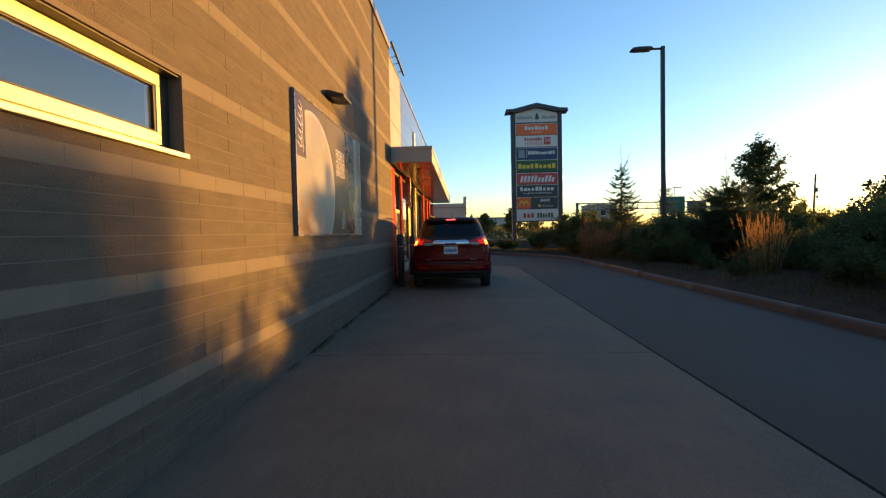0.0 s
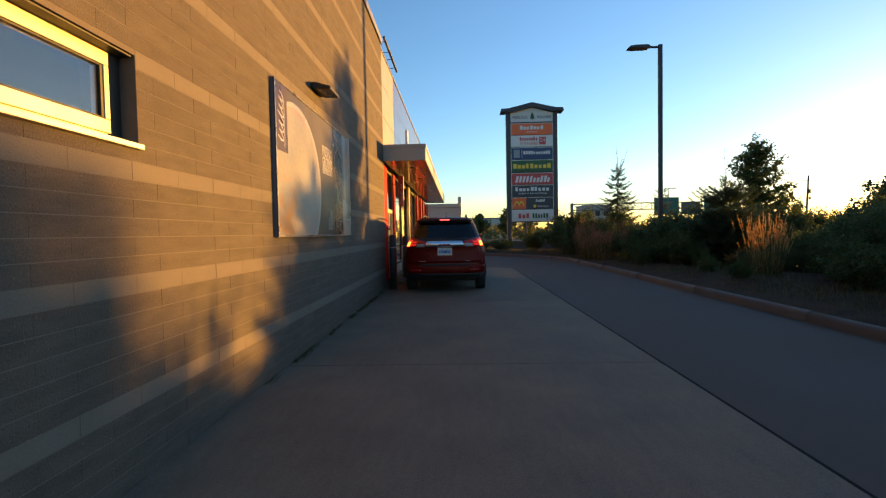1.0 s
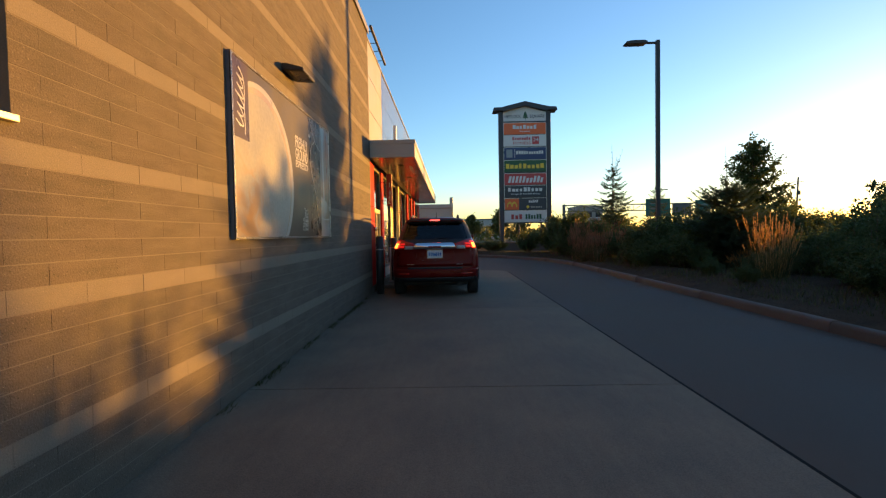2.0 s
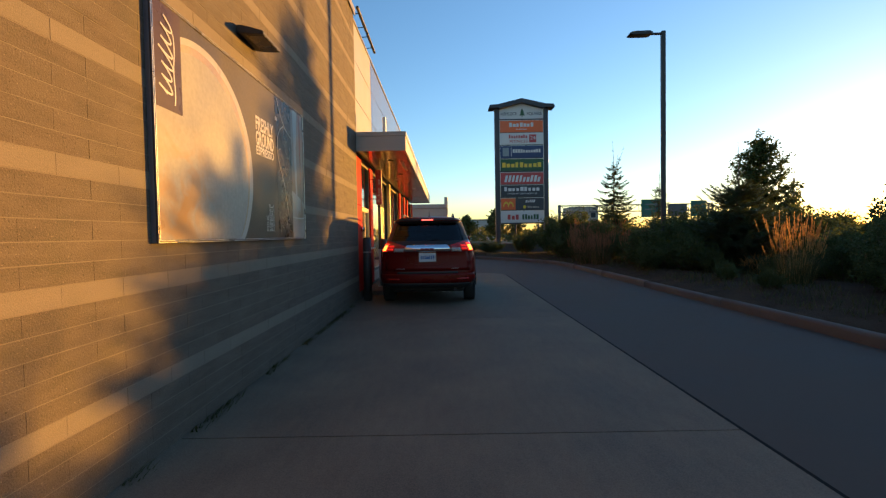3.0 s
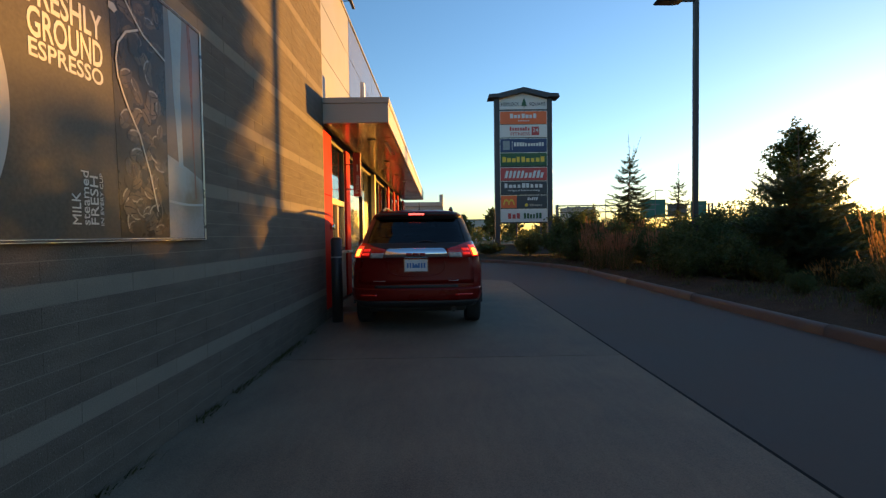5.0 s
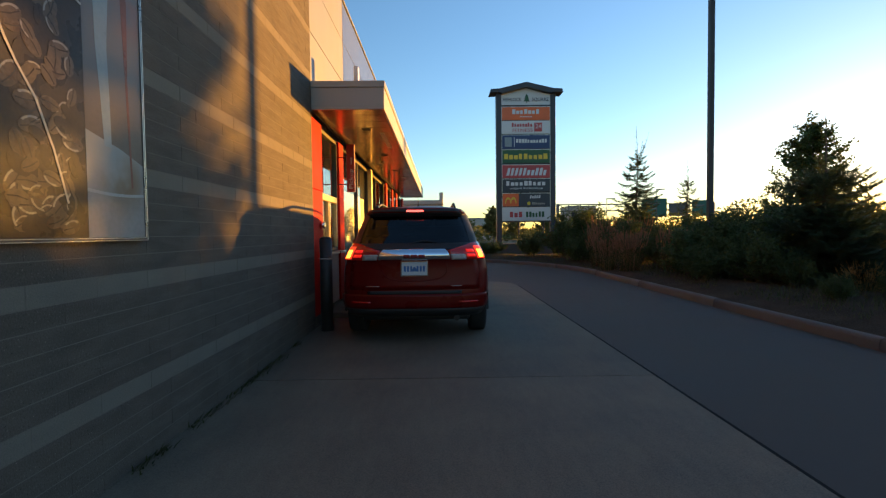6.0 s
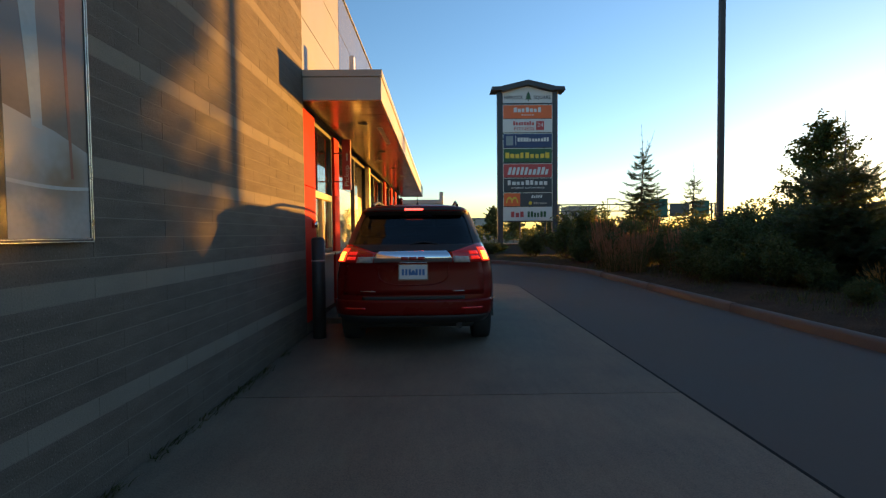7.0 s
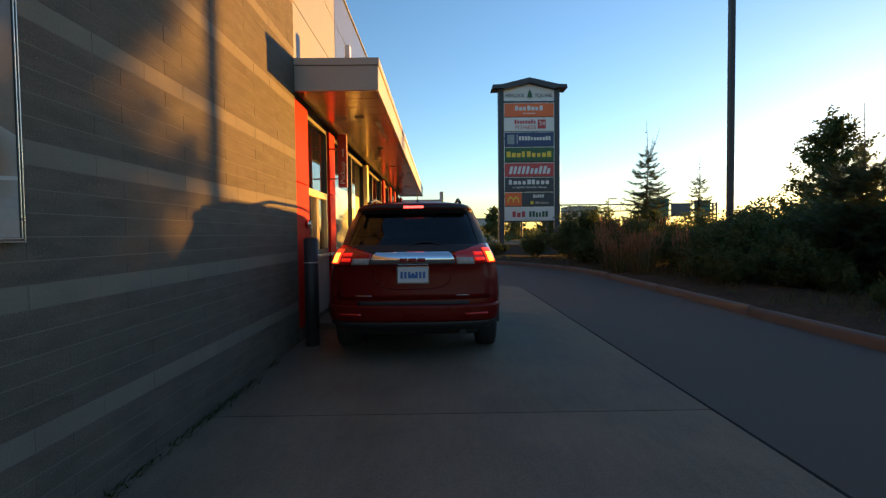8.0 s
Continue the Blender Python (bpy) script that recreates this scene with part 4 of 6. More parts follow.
def ribbon(bm, pts, wide, level):
    """A flat brush stroke through the points of the poster plane."""
    for k in range(len(pts) - 1):
        (a, b), (c, d) = pts[k], pts[k + 1]
        ln = math.hypot(c - a, d - b) or 1
        nx, nz = -(d - b) / ln * wide / 2, (c - a) / ln * wide / 2
        ex, ez = (c - a) / ln * wide * 0.3, (d - b) / ln * wide * 0.3
        prism(bm, [(a - nx - ex, b - nz - ez), (c - nx + ex, d - nz + ez), (c + nx + ex, d + nz + ez), (a + nx - ex, b + nz - ez)], 0.0005, UP @ Matrix.Translation((0, 0, level + 0.00006 * k)))


swash = bmesh.new()
curl = []
for k in range(71):
    s = k / 70
    tall = 0.052 + 0.03 * max(0, math.cos(s * 12.0))
    lift = tall * math.sin(s * 38.0)
    curl.append((5.005 - lift, 2.215 + 0.47 * s + 0.45 * (lift + 0.05) + 0.014 * math.cos(s * 38.0)))
ribbon(swash, curl, 0.013, 0.0028)
ribbon(swash, [(5.088 + 0.006 * math.sin(k), 2.20 + 0.045 * k) for k in range(11)], 0.011, 0.0028)
part("logo_script", swash, M["print_white"], poster, "pale brush-stroke script shapes")
for words, z, h, wd in (("FRESHLY", 2.345, 0.13, 0.44), ("GROUND", 2.205, 0.13, 0.44), ("ESPRESSO", 2.115, 0.08, 0.44)):
    lettering("letters", words, h, UP @ Matrix.Translation((6.365, z, 0.001)), M["print_white"], poster, width=wd, bold=0.025)
for words, y, h, wd in (("MILK", 6.625, 0.055, 0.16), ("steamed", 6.68, 0.05, 0.27), ("FRESH", 6.74, 0.055, 0.25), ("IN EVERY CUP", 6.775, 0.022, 0.27)):
    lettering("letters", words, h, UP @ Matrix.Translation((y, 1.39, 0.001)) @ pose(0, 0, 0, 0, 0, 90), M["print_white"], poster, width=wd)
print_shape("bean_field", [(6.90, B0), (7.35, B0), (7.35, B1), (6.86, B1)], 1, M["print_bean_dark"], "printed strip of dark coffee beans")
rng = random.Random(5)
for k in range(120):
    cy, cz = rng.uniform(6.96, 7.28), B0 + 0.05 + (B1 - B0 - 0.1) * rng.random() ** 1.3
    a, r = rng.uniform(0, 3.14), rng.uniform(0.042, 0.066)
    o = [(cy + r * math.cos(t) * math.cos(a) - 0.6 * r * math.sin(t) * math.sin(a), cz + r * math.cos(t) * math.sin(a) + 0.6 * r * math.sin(t) * math.cos(a)) for t in [math.tau * q / 12 for q in range(12)]]
    print_shape("bean", o, 2 + 0.02 * k, M["print_bean_warm" if k % 3 == 0 else "print_bean" if k % 3 == 1 else "print_bean_dark"])
    crease = bmesh.new()
    ribbon(crease, [(cy - 0.8 * r * math.cos(a), cz - 0.8 * r * math.sin(a)), (cy + 0.1 * r * math.sin(a), cz - 0.1 * r * math.cos(a)), (cy + 0.8 * r * math.cos(a), cz + 0.8 * r * math.sin(a))], 0.006, 0.0007 * (2.4 + 0.02 * k))
    part("bean_crease", crease, M["print_bean_dark"], poster)
    if k % 3 == 1:
        lit = [(cy + r * g * math.cos(t) * math.cos(a) - 0.6 * r * g * math.sin(t) * math.sin(a), cz + r * g * math.cos(t) * math.sin(a) + 0.6 * r * g * math.sin(t) * math.cos(a)) for g, ts in ((0.92, [0.3 + 0.25 * q for q in range(9)]), (0.68, [2.3 - 0.25 * q for q in range(9)])) for t in ts]
        print_shape("bean_gleam", lit, 2.5 + 0.02 * k, M["print_bean_edge"])
M["print_scoop"] = surface("print_scoop_line", (0.33, 0.30, 0.26), 0.35, vary=0.15, coarse=6, fine=60, bump=0.0)
scoop_bm = bmesh.new()
bowl = [(7.09, 2.53), (6.985, 2.475), (6.92, 2.39), (6.90, 2.30), (6.91, 2.21), (6.945, 2.13), (6.99, 2.05), (7.08, 1.92), (7.16, 1.72), (7.23, 1.49)]
neck = [(6.915, 2.785), (6.95, 2.71), (7.0, 2.64), (7.07, 2.575), (7.14, 2.52), (7.24, 2.485), (7.345, 2.45)]
ribbon(scoop_bm, bowl, 0.012, 0.0052)
ribbon(scoop_bm, neck, 0.012, 0.0052)
part("scoop_line", scoop_bm, M["print_scoop"], poster, "printed pale outline of a coffee scoop")
print_shape("spoon_gleam", [(6.855, 2.55), (6.90, 2.54), (6.925, 2.565), (6.90, 2.59), (6.86, 2.585)], 5, M["print_scoop"])
print_shape("pour_panel", [(7.352, B0), (A1, B0), (A1, B1), (7.352, B1)], 1, M["print_milk"], "printed milk-pouring picture")
print_shape("milk_stream", [(7.478, 1.80), (7.53, 1.795), (7.525, 2.05), (7.515, 2.3), (7.53, 2.5), (7.56, B1), (7.40, B1), (7.43, 2.5), (7.435, 2.3), (7.46, 2.05)], 2, M["print_blue"])
print_shape("coffee_stream", [(7.675, 1.60), (7.690, 1.60), (7.668, 2.2), (7.68, 2.6), (7.65, B1), (7.62, B1), (7.645, 2.3)], 2, M["print_amber"])
print_shape("cup_side", [(7.352, B0), (A1, B0), (A1, 1.735), (7.60, 1.80), (7.352, 1.86)], 1.6, M["print_cup_side"], "printed pale cup with amber stains")
brim = [(7.352 + (A1 - 7.352) * k / 16, 1.556 - 0.012 * math.sin(math.pi * k / 16)) for k in range(17)]
print_shape("cup_brim", brim + [(y, z + 0.016) for y, z in brim[::-1]], 2.4, M["print_brim"])

# ---------------------------------------------------------------- wall light above the poster
wl = thing("wall_light", "dark bronze wedge wall light, unlit", "wall lamp")
hb = bmesh.new()
prism(hb, [(0.0, -0.015), (0.0, 0.045), (0.05, 0.045), (0.235, -0.008), (0.235, -0.038), (0.05, -0.028)], 0.42, Matrix.Translation((WX, 6.55, 3.13)) @ pose(0, 0, 0, 90, 0, 0))
bmesh.ops.bevel(hb, geom=list(hb.edges), offset=0.006, segments=2, affect="EDGES")
part("housing", hb, M["bronze"], wl)
lens = bmesh.new()
prism(lens, [(0.07, -0.032), (0.215, -0.0395), (0.215, -0.034), (0.07, -0.0265)], 0.34, Matrix.Translation((WX, 6.51, 3.13)) @ pose(0, 0, 0, 90, 0, 0))
part("lens", lens, M["dark_lens"], wl, "dark unlit lens")

# sign light bar on the parapet
lb = thing("sign_light_bar", "dark metal light bar on short hooked arms over the parapet", "sign light")
for y0, y1 in ((11.75, 12.92), (12.98, 14.15)):
    part("bar", boxed(-1.785, -1.725, y0, y1, 6.05, 6.10, bevel=0.01), M["bronze"], lb)
for y in (12.05, 12.7, 13.2, 13.85):
    ab = bmesh.new()
    tube(ab, (-1.97, y, 5.96), (-1.96, y, 6.075), 0.012, n=8)
    tube(ab, (-1.965, y, 6.07), (-1.78, y, 6.08), 0.010, n=8)
    part("arm", ab, M["bronze"], lb)
vent = thing("roof_vent", "small grey metal vent box on the canopy", "vent")
part("body", boxed(-1.375, -1.305, 12.5, 12.62, 3.456, 4.0, bevel=0.006), M["alu"], vent)
part("base", boxed(-1.62, -1.30, 12.72, 13.1, 3.456, 3.62, bevel=0.02), M["coping"], vent)

# blade sign
bs = thing("blade_sign", "deep red blade sign by the pick-up window", "sign")
part("blade", boxed(-1.69, -1.545, 13.38, 13.46, 2.09, 2.94, bevel=0.01), M["red_dark"], bs)
for z in (2.22, 2.70):
    part("bracket", boxed(-1.84, -1.691, 13.41, 13.43, z, z + 0.02), M["red_dark"], bs)
lettering("letters", "Pickup", 0.078, Matrix.Translation((-1.578, 13.3785, 2.14)) @ pose(0, 0, 0, 90, 0, 0) @ pose(0, 0, 0, 0, 0, 90), M["print_white"], bs, width=0.36)
ar = bmesh.new()
prism(ar, [(-0.012, 0), (0.012, 0), (0.012, 0.13), (0.035, 0.13), (0, 0.19), (-0.035, 0.13), (-0.012, 0.13)], 0.002, Matrix.Translation((-1.605, 13.3785, 2.58)) @ Matrix.Diagonal((0.7, 1, 0.7, 1)) @ pose(0, 0, 0, 90, 0, 0))
part("arrow", ar, M["print_white"], bs)
hang = thing("window_notice", "white printed notice behind the shopfront glass", "notice")
part("sheet", boxed(-1.95, -1.945, 14.0, 15.4, 0.72, 2.2), M["white"], hang)
copy_thing(hang, pose(0, 1.5, 0))

# bollards
bollard_bm = bmesh.new()
tube(bollard_bm, (0, 0, 0), (0, 0, 1.26), 0.083, n=24)
tube(bollard_bm, (0, 0, 1.26), (0, 0, 1.29), 0.083, 0.055, n=24, caps=True)
bol = thing("bollard", "dark grey steel bollard with pale band", "bollard", (-1.60, 11.40, 0.01))
part("post", bollard_bm, M["bronze"], bol)
bandm = bmesh.new()
tube(bandm, (0, 0, 0.98), (0, 0, 1.0), 0.0855, n=24)
part("band", bandm, M["fascia"], bol)
far_bol = copy_thing(bol, pose(-1.55, 13.55, 0.10) @ Matrix.Diagonal((1, 1, 0.89, 1)))
tagged(far_bol, "dark grey steel bollard on the raised concrete strip")
gp_thing = thing("guard_post", "thin pale grey metal post by the pick-up window", "post", (-1.60, 13.2, 0.10))
gp = bmesh.new()
tube(gp, (0, 0, 0), (0, 0, 0.88), 0.024, n=14)
tube(gp, (0, 0, 0.88), (0, 0, 0.905), 0.024, 0.012, n=14)
part("shaft", gp, M["fascia"], gp_thing)
gpf = bmesh.new()
tube(gpf, (0, 0, 0), (0, 0, 0.012), 0.06, n=16)
part("base_plate", gpf, M["alu"], gp_thing)
fl = thing("call_button", "small round metal call button on the red panel", "button")
cbm = bmesh.new()
tube(cbm, (-1.81, 11.95, 1.47), (-1.74, 11.95, 1.47), 0.05, n=16)
part("cap", cbm, M["chrome"], fl)

# ---------------------------------------------------------------- lamp post
lp = thing("street_lamp", "tall dark bronze parking-lot lamp post with flat head", "street lamp", (7.39, 17.62, 0))
lpb = bmesh.new()
box(lpb, -0.065, 0.065, -0.065, 0.065, 0.0, 7.98, 0.012)
part("pole", lpb, M["bronze"], lp)
ft = bmesh.new()
tube(ft, (0, 0, -0.2), (0, 0, 0.75), 0.27, n=24)
part("footing", ft, M["concrete"], lp, "round concrete footing")
am = bmesh.new()
box(am, -0.45, -0.065, -0.03, 0.03, 7.86, 7.93, 0.008)
part("arm", am, M["bronze"], lp)
hd = bmesh.new()
prism(hd, [(-1.17, -0.02), (-1.13, 0.035), (-0.95, 0.065), (-0.5, 0.075), (-0.4, 0.03), (-0.42, -0.03), (-0.6, -0.045), (-1.1, -0.045)], 0.32, Matrix.Translation((0, 0.16, 7.88)) @ pose(0, 0, 0, 90, 0, 0))
bmesh.ops.bevel(hd, geom=list(hd.edges), offset=0.01, segments=2, affect="EDGES")
head = part("head", hd, M["bronze"], lp)
part("lens", boxed(-1.05, -0.62, -0.12, 0.12, 7.822, 7.834), M["dark_lens"], head, "dark unlit lens")

# ---------------------------------------------------------------- pylon sign
py = thing("pylon_sign", "tall dark pylon sign with gabled top and tenant panels", "sign", (5.02, 31.7, 0))
M["sign_grey"] = surface("pylon_grey", (0.050, 0.052, 0.060), 0.5, metal=0.2, vary=0.12, coarse=2, fine=60, bump=0.03)
for x in (-1.63, 1.63):
    part("post", boxed(x - 0.15, x + 0.15, -0.2, 0.2, 0.0, 9.3, bevel=0.015), M["sign_grey"], py)
part("back", boxed(-1.47, 1.47, -0.12, 0.12, 1.93, 9.05), M["sign_grey"], py)
gb = bmesh.new()
prism(gb, [(-2.18, 9.26), (-2.12, 9.46), (-1.62, 9.48), (0, 9.84), (1.62, 9.48), (2.12, 9.46), (2.18, 9.26), (1.55, 9.28), (1.46, 9.22), (0, 9.58), (-1.46, 9.22), (-1.55, 9.28)], 0.9, Matrix.Translation((0, 0.45, 0)) @ pose(0, 0, 0, 90, 0, 0))
part("gable_roof", gb, M["sign_grey"], py, "dark gabled cap with flared eaves")
top = bmesh.new()
prism(top, [(-1.46, 8.62), (1.46, 8.62), (1.46, 9.2), (0, 9.56), (-1.46, 9.2)], 0.05, Matrix.Translation((0, -0.125, 0)) @ pose(0, 0, 0, 90, 0, 0))
M["sign_white"] = surface("sign_white", (0.62, 0.62, 0.60), 0.4, vary=0.05, coarse=2, fine=60, bump=0.0)
M["sign_orange"] = surface("sign_orange", (0.72, 0.135, 0.030), 0.4, vary=0.06, coarse=2, fine=60, bump=0.0)
M["sign_navy"] = surface("sign_navy", (0.020, 0.045, 0.13), 0.4, vary=0.06, coarse=2, fine=60, bump=0.0)
M["sign_green"] = surface("sign_green", (0.022, 0.09, 0.035), 0.4, vary=0.06, coarse=2, fine=60, bump=0.0)
M["sign_red"] = surface("sign_red", (0.45, 0.055, 0.055), 0.4, vary=0.06, coarse=2, fine=60, bump=0.0)
M["sign_black"] = surface("sign_black", (0.040, 0.045, 0.055), 0.4, vary=0.06, coarse=2, fine=60, bump=0.0)
M["sign_yellow"] = surface("sign_yellow", (0.70, 0.50, 0.04), 0.4, vary=0.06, coarse=2, fine=60, bump=0.0)
part("name_panel", top, M["sign_white"], py, "pale gable panel with the plaza's name")
FACE = Matrix.Translation((0, -0.19, 0)) @ pose(0, 0, 0, 90, 0, 0)
lettering("letters", "HEMLOCK", 0.20, FACE @ Matrix.Translation((-1.38, 8.83, 0)), M["sign_black"], py, width=1.12, depth=0.02)
lettering("letters", "SQUARE", 0.20, FACE @ Matrix.Translation((0.36, 8.83, 0)), M["sign_black"], py, width=1.0, depth=0.02)
tr = bmesh.new()
prism(tr, [(0.02, 8.72), (0.07, 8.72), (0.07, 8.82), (0.24, 8.80), (0.14, 8.95), (0.20, 8.94), (0.11, 9.08), (0.15, 9.07), (0.045, 9.26), (-0.06, 9.07), (-0.02, 9.08), (-0.11, 8.94), (-0.05, 8.95), (-0.15, 8.80), (0.02, 8.82)], 0.012, FACE)
part("tree_emblem", tr, M["sign_green"], py, "green tree emblem")
PANELS = [(7.74, 8.52, "sign_orange"), (6.96, 7.715, "sign_white"), (6.11, 6.92, "sign_navy"), (5.29, 6.085, "sign_green"),
          (4.44, 5.22, "sign_red"), (3.65, 4.415, "sign_black"), (2.80, 3.59, "sign_black"), (1.98, 2.775, "sign_white")]
faces = []
for z0, z1, key in PANELS:
    faces.append(part("tenant_panel", boxed(-1.44, 1.44, -0.185, -0.121, z0 + 0.02, z1 - 0.02, bevel=0.01, segments=1), M[key], py))
    trim = bmesh.new()
    box(trim, -1.46, 1.46, -0.195, -0.122, z1 - 0.018, z1 + 0.003)
    box(trim, -1.462, -1.442, -0.195, -0.122, z0, z1 - 0.02)
    box(trim, 1.442, 1.462, -0.195, -0.122, z0, z1 - 0.02)
    part("trim", trim, M["alu"], faces[-1])


def word_shape(panel, x0, x1, z0, z1, count, material, seed=1, slant=0.0):
    """A brand line drawn as a row of plain blocks of uneven width."""
    r = random.Random(seed)
    step = (x1 - x0) / count
    for k in range(count):
        a = x0 + k * step
        b = a + step * r.uniform(0.6, 0.82)
        h = (z1 - z0) * (1.0 if k == 0 else r.choice((0.72, 0.78, 1.0)))
        part("brand_block", prism(bmesh.new(), [(a, z0), (b, z0), (b + slant * h, z0 + h), (a + slant * h, z0 + h)], 0.012, FACE), material, panel)


word_shape(faces[0], -0.82, 0.85, 8.10, 8.36, 7, M["sign_white"], 2)
word_shape(faces[0], -0.35, 0.40, 7.92, 7.98, 5, M["sign_white"], 3)
word_shape(faces[1], -0.85, 0.42, 7.37, 7.60, 8, M["sign_red"], 4)
lettering("letters", "FITNESS", 0.19, FACE @ Matrix.Translation((-0.82, 7.09, 0)), M["sign_red"], faces[1], width=1.22, depth=0.02)
part("emblem", boxed(0.5, 0.97, -0.196, -0.186, 7.1, 7.6, bevel=0.004, segments=1), M["sign_red"], faces[1])
lettering("letters", "24", 0.24, FACE @ Matrix.Translation((0.56, 7.28, 0.008)), M["sign_white"], faces[1], width=0.36, depth=0.02)
part("emblem", boxed(-1.28, -0.86, -0.196, -0.186, 6.25, 6.78, bevel=0.004, segments=1), M["print_blue"], faces[2])
part("divider", boxed(-0.72, -0.69, -0.196, -0.186, 6.25, 6.78), M["sign_white"], faces[2])
word_shape(faces[2], -0.6, 1.3, 6.46, 6.68, 11, M["sign_white"], 5)
word_shape(faces[3], -1.32, 1.34, 5.53, 5.84, 9, M["sign_yellow"], 6)
word_shape(faces[4], -1.2, 1.25, 4.60, 5.02, 10, M["sign_white"], 7, 0.25)
word_shape(faces[5], -1.2, 1.22, 4.02, 4.28, 9, M["sign_white"], 8)
lettering("letters", "original barbershop", 0.11, FACE @ Matrix.Translation((-1.0, 3.82, 0)), M["sign_white"], faces[5], width=2.0, depth=0.02)
part("tenant_half", boxed(-1.43, -0.46, -0.196, -0.186, 2.83, 3.56, bevel=0.004, segments=1), M["sign_orange"], faces[6], "faded red-orange half panel")
arches = bmesh.new()
for x in (-1.1, -0.78):
    for k in range(10):
        a0, a1 = math.pi * k / 10, math.pi * (k + 1) / 10
        q = [(x + r * math.cos(a), 3.0 + 1.9 * r * math.sin(a)) for r, a in ((0.13, a0), (0.19, a0), (0.19, a1), (0.13, a1))]
        prism(arches, q, 0.01, FACE @ Matrix.Translation((0, 0, 0.008)))
part("brand_shape", arches, M["sign_yellow"], faces[6])
word_shape(faces[6], 0.2, 0.85, 3.28, 3.45, 5, M["sign_white"], 9, 0.3)
word_shape(faces[6], 0.35, 1.15, 2.93, 3.06, 7, M["print_scoop"], 10)
dot = bmesh.new()
tube(dot, (0.15, -0.186, 3.0), (0.15, -0.198, 3.0), 0.1, n=20)
part("brand_shape", dot, M["sign_yellow"], faces[6])
word_shape(faces[7], -1.0, -0.18, 2.2, 2.52, 3, M["sign_red"], 11)
word_shape(faces[7], -0.02, 1.12, 2.2, 2.52, 6, M["sign_green"], 12)
for x in (-0.42, 1.1):
    lg = bmesh.new()
    tube(lg, (x, 0.05, 0.4), (x, 0.05, 1.93), 0.05, n=10)
    part("strut", lg, M["sign_grey"], py)
py.scale = (0.955, 1.0, 1.0)
pb = thing("sign_plinth", "low brown masonry plinth under the pylon sign", "plinth", (5.02, 31.7, 0))
part("base", boxed(-2.3, 2.3, -0.55, 0.55, -0.2, 0.62, bevel=0.02), M["kerb"], pb)
part("cap", boxed(-2.36, 2.36, -0.6, 0.6, 0.621, 0.70, bevel=0.012), M["concrete"], pb, "pale cap slab")

# ---------------------------------------------------------------- plants


def leaf_cards(places, ways, size, rng, fold=0.25, slim=0.55):
    """Small folded leaves, two triangles each side of a midrib, at the given places."""
    verts, faces = [], []
    for p, d in zip(places, ways):
        d = Vector(d)
        if d.length < 1e-6:
            d = Vector((0, 0, 1))
        d.normalize()
        s = size * rng.uniform(0.7, 1.3)
        side_way = d.cross(Vector((rng.gauss(0, 1), rng.gauss(0, 1), rng.gauss(0, 1))))
        if side_way.length < 1e-6:
            side_way = Vector((1, 0, 0))
        side_way.normalize()
        up = d.cross(side_way) * s * fold
        p = Vector(p)
        k = len(verts)
        verts += [p, p + d * s * 0.45 + side_way * s * slim * 0.5 + up, p + d * s, p + d * s * 0.45 - side_way * s * slim * 0.5 + up]
        faces += [(k, k + 1, k + 2), (k, k + 2, k + 3)]
    return verts, faces


def limb(bm, pts, r0, r1, n=6):
    for i, (a, b) in enumerate(zip(pts, pts[1:])):
        f0, f1 = i / (len(pts) - 1), (i + 1) / (len(pts) - 1)
        tube(bm, a, b, r0 + (r1 - r0) * f0, r0 + (r1 - r0) * f1, n, caps=False)


